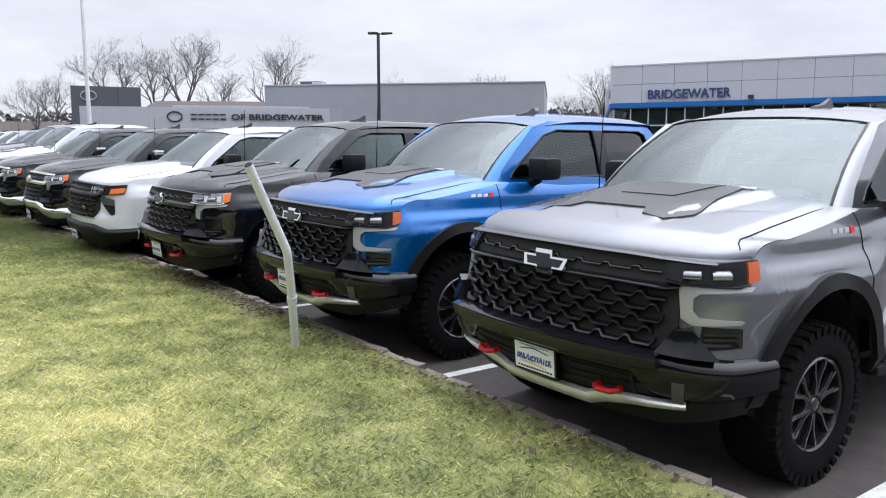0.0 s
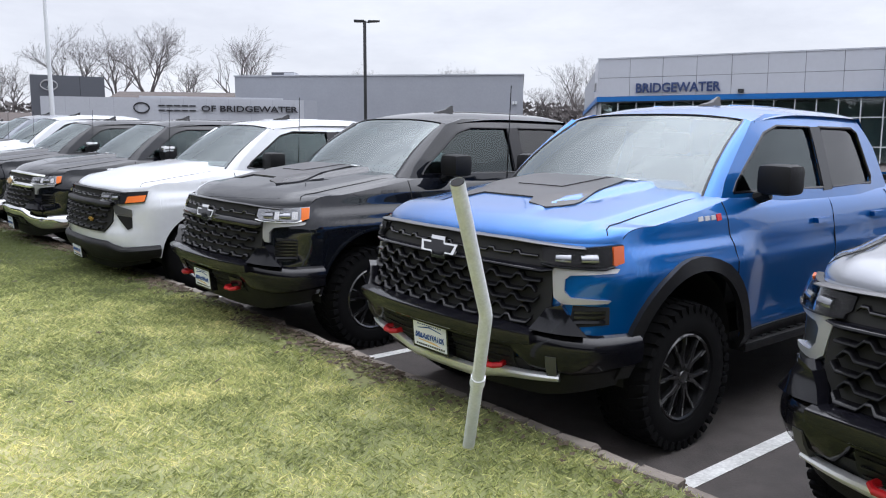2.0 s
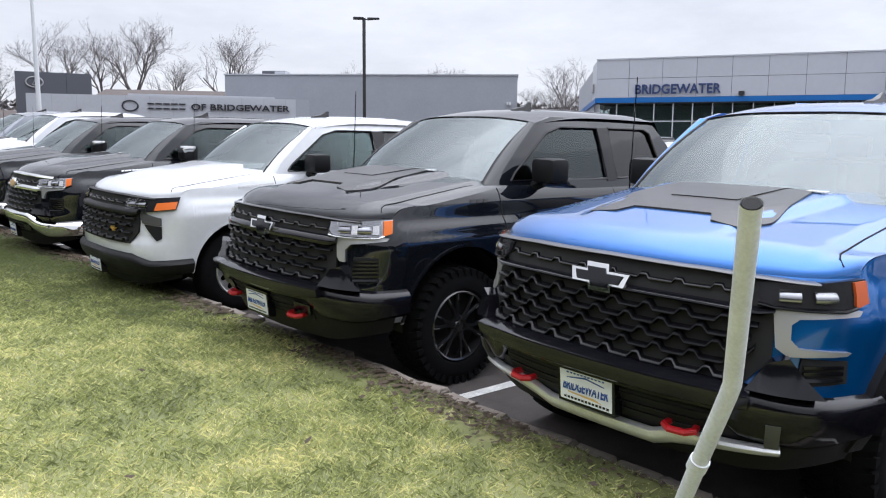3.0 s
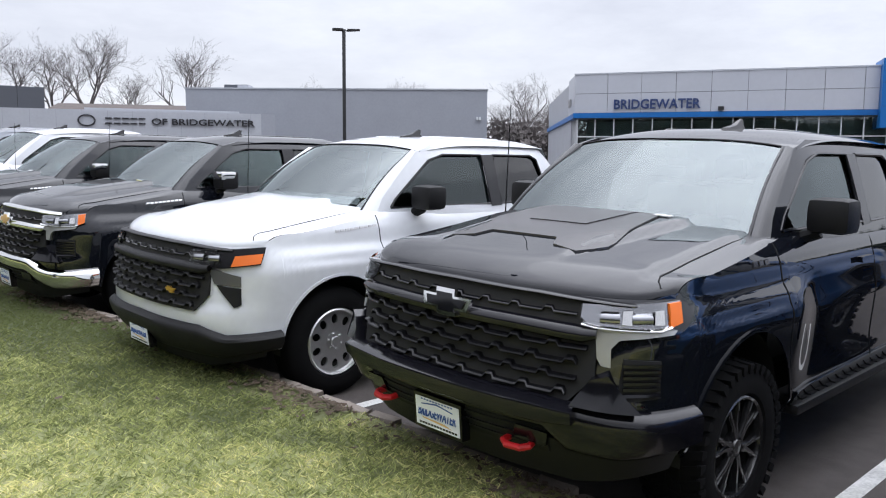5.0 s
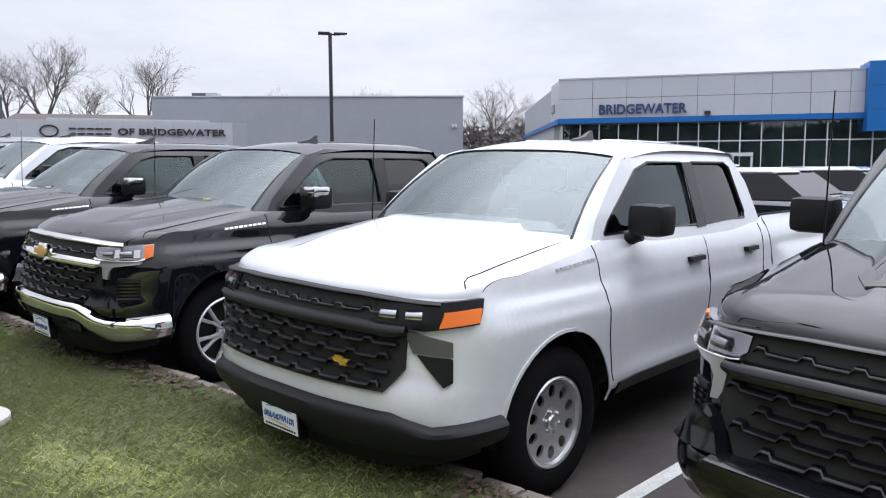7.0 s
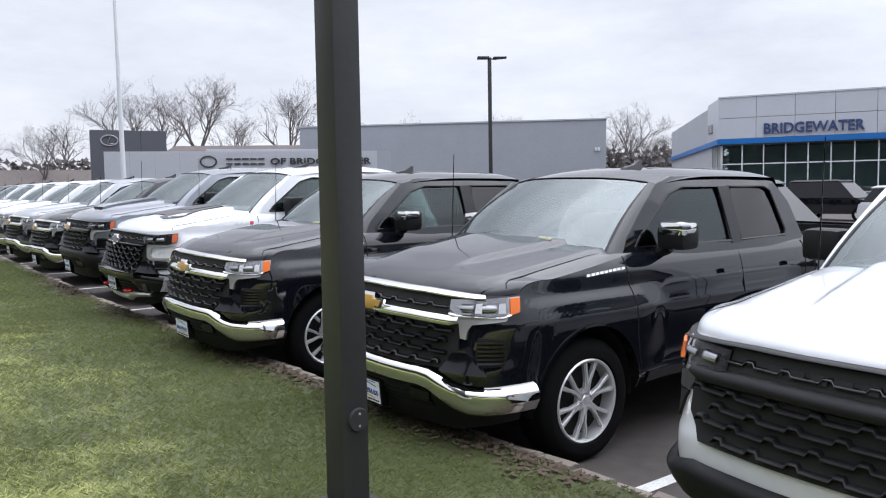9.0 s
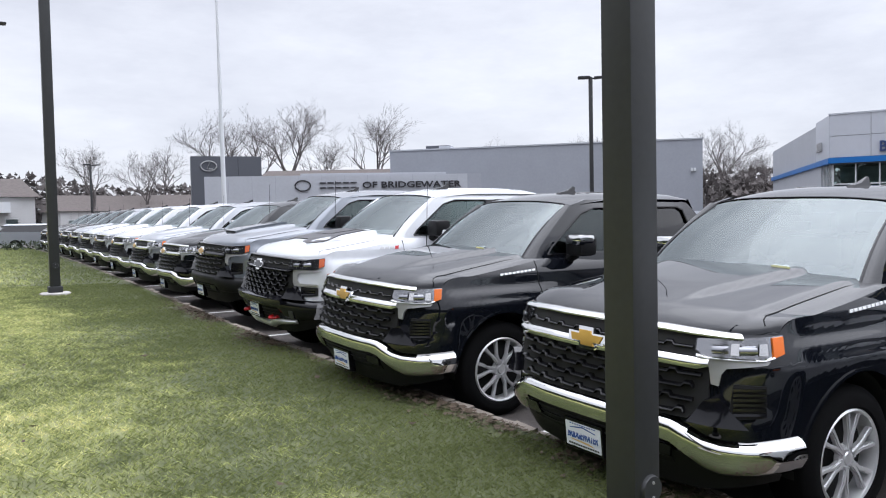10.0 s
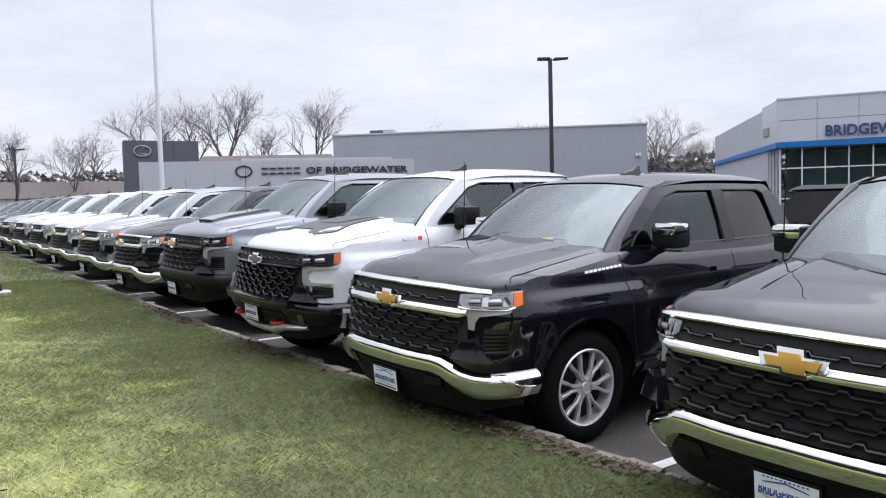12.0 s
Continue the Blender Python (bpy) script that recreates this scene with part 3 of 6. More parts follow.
BRACKETS = {
    "fork": [(0.86, 0.818), (1.10, 0.824), (1.12, 0.838), (0.905, 0.852), (0.868, 0.885), (0.868, 0.945), (0.90, 0.968), (1.15, 0.982), (1.17, 1.003), (0.79, 1.006), (0.81, 0.85)],
    "hook": [(0.825, 0.85), (0.868, 0.845), (0.866, 0.925), (0.905, 0.962), (1.15, 0.984), (1.17, 1.003), (0.79, 1.006), (0.805, 0.88)],
    "short": [(0.81, 0.875), (0.85, 0.868), (0.862, 0.925), (0.89, 0.958), (1.10, 0.98), (1.12, 0.998), (0.79, 1.0)],
}


def front_lamps(root, spec, body_paint):
    for sign in (-1, 1):
        def sd(poly):
            return poly if sign > 0 else mirrored(poly)
        style = spec["lamp"]
        if style == "work":
            shape = [(0.60, 1.0), (0.90, 0.985), (1.17, 1.01), (1.22, 1.125), (0.84, 1.108), (0.60, 1.10)]
        else:
            shape = [(0.72, 1.045), (0.76, 1.018), (1.08, 1.005), (1.19, 1.035), (1.21, 1.125), (0.92, 1.108), (0.72, 1.10)]
        lamp = part("headlight", slab(bmesh.new(), sd(shape), wrap, 0.03, step=0.05), LAMP_BODY if style == "bright" else LAMP_DARK, root, "headlight behind a clear lens")
        for c in ((0.70, 0.84) if style == "work" else (0.855, 1.0)):
            bm = bmesh.new()
            eye = [(c - 0.045, 1.032, 1.078), (c + 0.045, 1.032, 1.08)]
            strip(bm, wrap, eye if sign > 0 else [(-a, b, d) for a, b, d in reversed(eye)], rounded(0.022), step=0.02, lift=0.03)
            part("projector", bm, LAMP_SMOKE if style != "work" else LAMP_BODY, lamp)
        if style != "work":
            bm = bmesh.new()
            rim = [(0.73, 1.012, 1.028), (0.79, 1.003, 1.019), (1.08, 0.996, 1.012), (1.13, 1.010, 1.026)]
            strip(bm, wrap, rim if sign > 0 else [(-a, b, c) for a, b, c in reversed(rim)], rounded(0.02), step=0.05, lift=0.03)
            part("lamp_rim", bm, CHROME if style == "bright" else LAMP_DARK, lamp)
        if style == "bright":
            for c in (0.93, 1.075):
                part("reflector", slab(bmesh.new(), sd([(c - 0.02, 1.03), (c + 0.025, 1.028), (c + 0.03, 1.088), (c - 0.012, 1.085)]), wrap, 0.012, lift=0.03, step=0.05), CHROME, lamp)
        bm = bmesh.new()
        if style == "work":
            slab(bm, sd([(0.97, 1.0), (1.165, 1.02), (1.19, 1.085), (1.0, 1.07)]), wrap, 0.012, lift=0.03, step=0.05)
        else:
            slab(bm, sd([(1.125, 1.015), (1.185, 1.037), (1.203, 1.12), (1.14, 1.115)]), wrap, 0.012, lift=0.03, step=0.05)
        part("amber_marker", bm, AMBER_DIM if style == "dark" else AMBER, lamp, "amber side marker")
        part("lens", slab(bmesh.new(), sd([(min(a, 1.12 if style != "work" else 0.91), b) for a, b in shape][:7]), wrap, 0.002, lift=0.046, step=0.05), LENS, lamp)
        if style == "work":
            bm = slab(bmesh.new(), sd([(0.78, 0.975), (0.84, 0.975), (1.04, 0.93), (1.04, 0.86), (0.84, 0.88)]), wrap, 0.016, step=0.05)
            part("lower_lamp", bm, DARK_SATIN, lamp)
            bm = slab(bmesh.new(), sd([(0.86, 0.87), (1.04, 0.85), (1.04, 0.74), (0.99, 0.72)]), wrap, 0.014, step=0.05)
            part("corner_vent", bm, PLASTIC, root)
        else:
            # bright bracket below the lamp and the dark louvred corner
            tone = SATIN if spec["lamp"] != "work" else PLASTIC
            bm = slab(bmesh.new(), sd(BRACKETS["fork" if spec["mesh"] == "hex" else "hook" if spec["bar"] is GLOSS else "short"]), wrap, 0.026, step=0.05)
            part("lamp_bracket", bm, tone if body_paint is not PAINT["black"] or spec["bar"] is not CHROME else SATIN, root, "silver trim bracket")
            bm = slab(bmesh.new(), sd([(0.90, 0.70), (1.12, 0.71), (1.12, 0.80), (0.92, 0.81)] if spec["mesh"] == "hex" else [(0.90, 0.70), (1.10, 0.71), (1.10, 0.87), (0.93, 0.88)]), wrap, 0.012, step=0.05)
            vent = part("corner_vent", bm, DARK, root)
            for j in range(3 if spec["mesh"] == "hex" else 6):
                bm = slab(bmesh.new(), sd(rect(0.925, 1.09, 0.722 + j * 0.025, 0.735 + j * 0.025)), wrap, 0.016, lift=0.01, step=0.06)
                part("vent_slat", bm, GLOSS, vent)
            bm = slab(bmesh.new(), sd([(0.72, 0.69), (0.98, 0.67), (0.92, 0.74), (0.86, 0.825), (0.79, 0.80)]), wrap, 0.085, step=0.05)
            part("corner_fin", bm, GLOSS if body_paint is not PAINT["white"] or spec["mesh"] == "hex" else PLASTIC, root)


def front_bumper(root, spec, body_paint):
    face = [(0.0, 0.0), (0.03, 0.03), (0.15, 0.05), (0.5, 0.06), (0.74, 0.056), (0.86, 0.045), (0.95, 0.022), (1.0, 0.0)]
    if spec["bumper"] is CHROME:
        rows = [(0, 0.55, 0.695), (0.54, 0.548, 0.69), (0.62, 0.53, 0.683), (0.70, 0.475, 0.652), (0.78, 0.415, 0.612), (0.86, 0.392, 0.592), (1.0, 0.39, 0.585), (1.29, 0.41, 0.60)]
        word = "chrome front bumper"
    elif spec["lamp"] == "work":
        rows = [(0, 0.36, 0.605), (0.74, 0.36, 0.595), (0.84, 0.36, 0.565), (0.94, 0.36, 0.535), (1.31, 0.41, 0.55)]
        word = "black plastic front bumper"
    else:
        rows = [(0, 0.55, 0.70), (0.60, 0.55, 0.695), (0.70, 0.45, 0.692), (0.92, 0.43, 0.67), (1.05, 0.44, 0.655), (1.30, 0.48, 0.655)]
        word = "black front bumper"
    bumper = part("bumper", strip(bmesh.new(), wrap, both(rows), face, step=0.04, lift=0.006), spec["bumper"], root, word)
    if spec["bumper"] is GLOSS:
        bm = strip(bmesh.new(), wrap, both([(0, 0.60, 0.705), (0.60, 0.598, 0.70), (0.74, 0.61, 0.69)]), [(0.0, 0.0), (0.01, 0.066), (0.08, 0.076), (0.66, 0.088), (0.78, 0.084), (0.98, 0.045), (1.0, 0.0)], step=0.05, lift=0.035)
        part("bumper_lip", bm, spec["bumper"], bumper)
    part("lower_valance", slab(bmesh.new(), [(-1.22, 0.36), (-0.7, 0.28), (0.7, 0.28), (1.22, 0.36), (1.22, 0.50), (-1.22, 0.50)], wrap, 0.02, step=0.06), PLASTIC, bumper)
    # near-black slab for the shade inside the intake
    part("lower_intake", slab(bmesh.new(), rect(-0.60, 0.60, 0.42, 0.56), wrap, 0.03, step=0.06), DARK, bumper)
    for z in (0.445, 0.485, 0.525):
        part("intake_bar", slab(bmesh.new(), rect(-0.58, 0.58, z, z + 0.01), wrap, 0.012, lift=0.025, step=0.06), PLASTIC, bumper)
    if spec["skid"]:
        bm = strip(bmesh.new(), wrap, both([(0, 0.30, 0.385), (0.30, 0.30, 0.385), (0.40, 0.335, 0.42), (0.56, 0.365, 0.43), (0.86, 0.395, 0.442)]), rounded(0.05), lift=0.03)
        part("skid_plate", bm, SKID, bumper, "bright metal skid plate")
    for sign in (-1, 1):
        if spec["hooks"]:
            bm = bmesh.new()
            c = 0.46 * sign
            pts = [wrap(c - 0.06, 0.45, 0.02), wrap(c - 0.065, 0.445, 0.075), wrap(c - 0.035, 0.44, 0.105), wrap(c + 0.035, 0.44, 0.105), wrap(c + 0.065, 0.445, 0.075), wrap(c + 0.06, 0.45, 0.02)]
            tube(bm, pts, 0.017, 8)
            part("tow_hook", bm, RED, bumper, "red tow hook")
        if spec["skid"]:
            bm = slab(bmesh.new(), rect(0.80, 0.85, 0.44, 0.55) if sign > 0 else rect(-0.85, -0.80, 0.44, 0.55), wrap, 0.03, lift=0.04, step=0.05)
            part("fog_lamp", bm, DARK_SATIN, bumper, "narrow upright fog lamp")
        if not spec["skid"]:
            bm = slab(bmesh.new(), [(a * sign, b) for a, b in [(0.44, 0.47), (0.60, 0.46), (0.62, 0.53), (0.46, 0.54)]], wrap, 0.02, lift=0.03, step=0.06)
            part("hook_recess", bm, GLOSS, bumper)
    # dealer's plate
    pz = spec["plate_z"]
    ps = 0.0
    plate_x = wrap(0, pz + 0.05).x - 0.055

    def upright(a, b, out):
        return Vector((plate_x + 0.095 - out - 0.1 * (b - pz), a, b))

    plate = part("licence_plate", slab(bmesh.new(), rect(ps - 0.165, ps + 0.165, pz - 0.09, pz + 0.09), upright, 0.055, lift=0.04, step=0.2), GLOSS, root, "dealer plate with blue letters in a black frame")
    part("plate_face", slab(bmesh.new(), rect(ps - 0.152, ps + 0.152, pz - 0.075, pz + 0.072), upright, 0.003, lift=0.095, step=0.2), PLATE_WHITE, plate)
    x0 = upright(0, pz, 0.0995).x
    me = plate_meshes()["name"]
    shared("plate_letters", me, plate, pose(x0, 0, pz + 0.0, 84.3, 0, -90))
    bm = bmesh.new()
    slab(bm, [(-0.11, pz + 0.035), (0.0, pz + 0.05), (0.11, pz + 0.035), (0.11, pz + 0.04), (0.0, pz + 0.058), (-0.11, pz + 0.04)], upright, 0.0015, lift=0.098, step=0.2)
    part("plate_arc", bm, PLATE_BLUE, plate)
    part("plate_swoosh", slab(bmesh.new(), [(-0.10, pz - 0.048), (0.10, pz - 0.036), (0.11, pz - 0.03), (-0.05, pz - 0.034)], upright, 0.0015, lift=0.098, step=0.2), PLATE_GOLD, plate)
    bm = bmesh.new()
    for k in range(13):
        a = -0.135 + k * 0.0208
        slab(bm, rect(a, a + 0.014, pz - 0.066, pz - 0.055), upright, 0.0015, lift=0.098, step=0.2)
    part("plate_small_print", bm, GLOSS, plate)
    bm = bmesh.new()
    for k in range(11):
        a = -0.11 + k * 0.0208
        slab(bm, rect(a, a + 0.012, pz + 0.060, pz + 0.067), upright, 0.0015, lift=0.098, step=0.2)
    part("plate_top_print", bm, PLATE_BLUE, plate)


def pickup(color, trim, label, m, group="row of parked pickup trucks"):
    spec = TRIM[trim]
    body_paint = PAINT[color]
    truck = thing("pickup_truck", m, label, "pickup truck", group)
    bm = bmesh.new()
    arch = spec["arch"]
    # stations along the skin, close together at the ends of the wheel arches
    st = [k * 0.045 for k in range(int(ARC[-1] / 0.045))] + [ARC[-1]]
    for ax in (AXLE_F, AXLE_R):
        for d in (1.0, 0.995, 0.97, 0.93, 0.87, 0.78, 0.66, 0.5, 0.3):
            st += [s_of_x(ax - d * arch), s_of_x(ax + d * arch)]
    st += [s_of_x(ax + q * (arch + 0.002)) for ax in (AXLE_F, AXLE_R) for q in (-1, 1)]
    st = sorted(set(round(s, 4) for s in st if s >= 0))
    st = [-s for s in reversed(st[1:])] + st
    rows = 20
    cols = []
    for s in st:
        x = abs(s) - (ARC[7] - PLAN[7][0])
        z1 = top_edge(s)
        z0 = low_edge(x, arch) if x > 0.2 else 0.34
        cols.append([bm.verts.new(wrap(s, z0 + (z1 - z0) * (k / rows))) for k in range(rows + 1)])
    for a, b in zip(cols, cols[1:]):
        for k in range(rows):
            bm.faces.new((b[k], a[k], a[k + 1], b[k + 1]))
    # tail
    ring = [c[k] for c in (cols[0], cols[-1]) for k in (0, rows)]
    bm.faces.new((ring[0], ring[2], ring[3], ring[1]))
    me = mesh_from("body_shell", bm, body_paint)
    root = shared("body", me, truck, Matrix.Translation((0, 0, spec["lift"] + 0.03)))
    root["label"] = {"silver": "silver-grey", "slate": "slate-grey"}.get(color, color) + " painted body"
    # hood
    bm = bmesh.new()

    def hood_pt(u, v):
        v = v * 2 - 1
        f = wrap(v * 1.22, NOSE_Z)
        w = u ** 1.7
        x = f.x + (1.57 - f.x) * w
        k = (1 - w) ** 3
        y = v * shoulder_y(x) * (1 - k) + f.y * k
        return hood(x, y, 0.0) if abs(v) < 1 else Vector((x, y, fender_z(x) if x > 0.48 else NOSE_Z))

    grid(bm, hood_pt, 34, 72)
    bm.normal_update()
    hood_ob = part("hood", bm, body_paint, root)
    bm = bmesh.new()
    seam = [hood(x, -y, 0.001) for x, y in [(0.40, 0.915), (0.42, 0.89), (0.47, 0.868), (0.58, 0.855), (0.75, 0.845), (0.95, 0.84), (1.2, 0.836), (1.46, 0.84)]]
    tube(bm, seam, 0.004, 5)
    part("hood_seam", bm, SEAM, hood_ob)
    part("hood_seam", tube(bmesh.new(), [Vector((p.x, -p.y, p.z)) for p in seam], 0.004, 5), SEAM, hood_ob)
    if spec["insert"]:
        outline = [(0.56, -0.22), (0.56, 0.22), (0.47, 0.27), (0.45, 0.42), (0.62, 0.49), (1.20, 0.40), (1.36, 0.36), (1.36, -0.36), (1.20, -0.40), (0.62, -0.49), (0.45, -0.42), (0.47, -0.27)]
        part("hood_insert", slab(bmesh.new(), outline, hood, 0.009, step=0.08), MATTE, hood_ob, "matte black raised hood insert")
        part("hood_vent", slab(bmesh.new(), [(0.84, -0.19), (0.84, 0.19), (1.30, 0.26), (1.30, -0.26)], hood, 0.005, lift=0.009, step=0.1), MATTE, hood_ob)
        part("hood_badge", slab(bmesh.new(), rect(1.22, 1.26, -0.46, -0.36), hood, 0.006, lift=0.004, step=0.1), WHITE_LETTER, hood_ob)
    elif trim.startswith("chrome"):
        part("hood_badge", slab(bmesh.new(), [(1.20, -0.50), (1.235, -0.47), (1.235, -0.36), (1.20, -0.37)], hood, 0.012, lift=0.002, step=0.1), CHROME, hood_ob)
    if trim == "heavy":
        part("hood_scoop", slab(bmesh.new(), [(0.46, -0.27), (0.46, 0.27), (1.3, 0.24), (1.3, -0.24)], hood, 0.028, step=0.08), body_paint, hood_ob)
        # near-black strip painted in for the shaded scoop opening
        part("scoop_mouth", slab(bmesh.new(), rect(0.448, 0.462, -0.22, 0.22), hood, 0.022, lift=0.003, step=0.08), DARK, hood_ob)
    # cab: roof, side frames, glass
    bm = bmesh.new()

    def roof_pt(u, v):
        y = (v * 2 - 1)
        x = 1.91 + 0.12 * y * y + (3.64 - 1.91 - 0.12 * y * y) * u
        crown = 1 - (1 - min(1.0, u / 0.42)) ** 2.2
        z = 1.785 + 0.05 * crown + (0.052 + 0.025 * crown) * (1 - abs(y) ** 3.2) + 0.012 * math.sin(math.pi * u) - 0.012 * (u > 0.99)
        return Vector((x, y * 0.78, z))

    grid(bm, roof_pt, 18, 24)
    roof_ob = part("roof", bm, body_paint, root)
    for k in (-0.42, 0.42):
        part("roof_rib", tube(bmesh.new(), [roof_pt(u, (1 + k) / 2) - Vector((0, 0, 0.004)) for u in (0.30, 0.32, 0.45, 0.6, 0.75, 0.9)], [0.002, 0.011, 0.012, 0.012, 0.012, 0.010], 8), body_paint, roof_ob)

    def shield(u, v):
        y = v * 2 - 1
        lo = Vector((1.12 + 0.26 * y * y, y * 0.835, 1.325))
        hi = roof_pt(0, 0.5 + (v - 0.5) * 0.91) + Vector((-0.004, 0, -0.004))
        p = lo.lerp(hi, u)
        p.x -= 0.05 * math.sin(math.pi * u) * 0.6
        p.z += 0.02 * math.sin(math.pi * u)
        return p

    bm = bmesh.new()
    grid(bm, shield, 10, 16)
    ws = part("windshield", bm, WINDSHIELD, root, "windshield reflecting the cloudy sky")
    ws.visible_shadow = False
    # dark printed border of the glass, and the body-coloured pillars beside it
    for v0, v1, u0, u1 in ((0.0, 0.035, 0.0, 1.0), (0.965, 1.0, 0.0, 1.0), (0.035, 0.965, 0.0, 0.09), (0.035, 0.965, 0.965, 1.0)):
        bm = bmesh.new()
        grid(bm, lambda a, b: shield(u0 + (u1 - u0) * a, v0 + (v1 - v0) * b) + Vector((0.006, 0, -0.004)), 10, 12)
        part("glass_border", bm, PLASTIC, ws)
    front_line = [(1.47, 1.29), (1.56, 1.42), (1.79, 1.625), (1.99, 1.79)]
    for sign in (-1, 1):
        bm = bmesh.new()

        def pillar(u, v):
            k = u * 3
            i = min(2, int(k))
            x, z = (p + (q - p) * (k - i) for p, q in zip(front_line[i], front_line[i + 1]))
            p = shield(u, 0.0 if sign < 0 else 1.0).lerp(cab_side(x, z, 0.0, sign), v)
            bulge = 0.022 * math.sin(math.pi * v)
            return p + Vector((-bulge, 0, bulge * 0.6))

        grid(bm, pillar, 14, 6)
        part("windshield_pillar", bm, body_paint, root)
    for v in (0.0, 1.0):
        part("windshield_seal", tube(bmesh.new(), [shield(u, v) for u in (0, 0.2, 0.4, 0.6, 0.8, 1.0)], 0.010, 6), GLOSS, ws)
    bm = bmesh.new()
    tube(bm, [roof_pt(0, v) + Vector((0, 0, 0.002)) for v in (k / 12 for k in range(13))], 0.006, 6)
    part("header_seal", bm, GLOSS, ws)
    part("cowl", boxes((1.24, 1.55, -0.82, 0.82, 1.20, 1.315), bevel=0.01), PLASTIC, root)
    for y0, y1 in ((-0.56, -0.06), (0.10, 0.58)):
        bm = bmesh.new()
        tube(bm, [shield(0.055 + 0.012 * k, (y0 + (y1 - y0) * k / 4 + 1) / 2) + Vector((-0.008, 0, 0.006)) for k in range(5)], 0.006, 6)
        part("wiper", bm, PLASTIC, ws)
    bm = bmesh.new()
    box(bm, 1.86, 1.99, -0.13, 0.13, 1.71, 1.79, 0.03)
    part("camera_housing", bm, PLASTIC, ws)
    part("rear_view_mirror", boxes((1.93, 1.97, -0.14, 0.12, 1.60, 1.67), bevel=0.015), PLASTIC, ws)
    outer = [(1.47, 1.29), (1.56, 1.42), (1.79, 1.625), (1.99, 1.79), (2.20, 1.845), (3.40, 1.852), (3.58, 1.83), (3.77, 1.62), (3.88, 1.31), (3.88, 1.255)]
    win_f = [(1.63, 1.345), (2.76, 1.345), (2.74, 1.765), (2.28, 1.765), (2.10, 1.715), (1.69, 1.41)]
    win_r = [(2.90, 1.346), (3.58, 1.355), (3.60, 1.40), (3.50, 1.73), (3.42, 1.765), (2.90, 1.768)]
    for sign in (-1, 1):
        def to(x, z, out, sign=sign):
            return cab_side(x, z, out, sign)
        fr = part("cab_side", slab(bmesh.new(), outer, to, 0.03, holes=[win_f[::-1], win_r[::-1]], lift=-0.03, step=0.1), body_paint, root)
        for w, n in ((win_f, "front_side_window"), (win_r, "rear_side_window")):
            g = part(n, slab(bmesh.new(), w, to, 0.004, lift=-0.022, step=0.12), SIDE_GLASS if n[0] == "f" else PRIVACY_GLASS, root, "dark tinted side window")
            g.visible_shadow = False
            bm = bmesh.new()
            tube(bm, [to(x, z, -0.004) for x, z in w + w[:1]], 0.012, 6)
            part("window_seal", bm, GLOSS, g)
        part("pillar_cover", slab(bmesh.new(), [(2.765, 1.325), (2.895, 1.33), (2.895, 1.77), (2.745, 1.768)], to, 0.006, step=0.1), GLOSS, fr)
        # mirror, door gaps, handles, names
        skin = side_skin(sign)
        bm = bmesh.new()
        box(bm, 1.78, 1.98, -0.07, 0.16, 0, 0.19, 0.045)
        for v in bm.verts:
            v.co.y = sign * (v.co.y + 1.02)
            v.co.z += 1.335
        bmesh.ops.recalc_face_normals(bm, faces=bm.faces)
        mir = part("mirror", bm, PLASTIC if spec["mirror"] is CHROME else spec["mirror"], root, "door mirror")
        if spec["mirror"] is CHROME:
            bm = bmesh.new()
            box(bm, 1.765, 1.95, -0.05, 0.165, 0.095, 0.197, 0.04)
            for v in bm.verts:
                v.co.y = sign * (v.co.y + 1.02)
                v.co.z += 1.335
            bmesh.ops.recalc_face_normals(bm, faces=bm.faces)
            part("mirror_cap", bm, CHROME, mir, "chrome mirror cap")
        bm = bmesh.new()
        tube(bm, [(1.86, sign * 0.86, 1.29), (1.87, sign * 0.93, 1.31), (1.88, sign * 1.0, 1.34)], [0.05, 0.04, 0.04], 8)
        part("mirror_arm", bm, PLASTIC, mir)
        for line in ([(1.45, 1.30), (1.45, 1.1), (1.48, 0.8), (1.54, 0.52)], [(2.82, 1.30), (2.82, 0.8), (2.82, 0.50)], [(3.80, 1.30), (3.76, 1.0), (3.70, 0.86)], [(3.93, 1.34), (3.93, 0.9), (3.93, 0.52)]):
            fine = []
            for (xa, za), (xb, zb) in zip(line, line[1:]):
                fine += [(xa + (xb - xa) * k / 6, za + (zb - za) * k / 6) for k in range(6)]
            part("door_gap", tube(bmesh.new(), [skin(x, z, 0.0) for x, z in fine + line[-1:]], 0.0045, 5), SEAM, root)
        for hx in (2.52, 3.42):
            bm = slab(bmesh.new(), [(hx, 1.115), (hx + 0.20, 1.12), (hx + 0.20, 1.15), (hx, 1.148)], skin, 0.035, step=0.07)
            part("door_handle", bm, body_paint if trim != "work" else PLASTIC, root)
        part("rocker", slab(bmesh.new(), [(1.60, 0.42), (4.18, 0.44), (4.18, 0.52), (1.60, 0.50)], skin, 0.015, step=0.2), PLASTIC if trim in ("offroad", "work") else body_paint, root)
        bm = bmesh.new()
        if trim in ("offroad", "boss"):
            for k in range(3):
                slab(bm, [(1.14 + k * 0.065, 1.204), (1.186 + k * 0.065, 1.206), (1.193 + k * 0.065, 1.23), (1.148 + k * 0.065, 1.228)], skin, 0.006, step=0.1)
            part("fender_badge", bm, SATIN if trim == "offroad" else GLOSS, root)
            if trim == "offroad":
                part("red_badge", slab(bmesh.new(), [(1.33, 1.198), (1.375, 1.20), (1.385, 1.237), (1.34, 1.235)], skin, 0.007, step=0.1), RED, root)
        else:
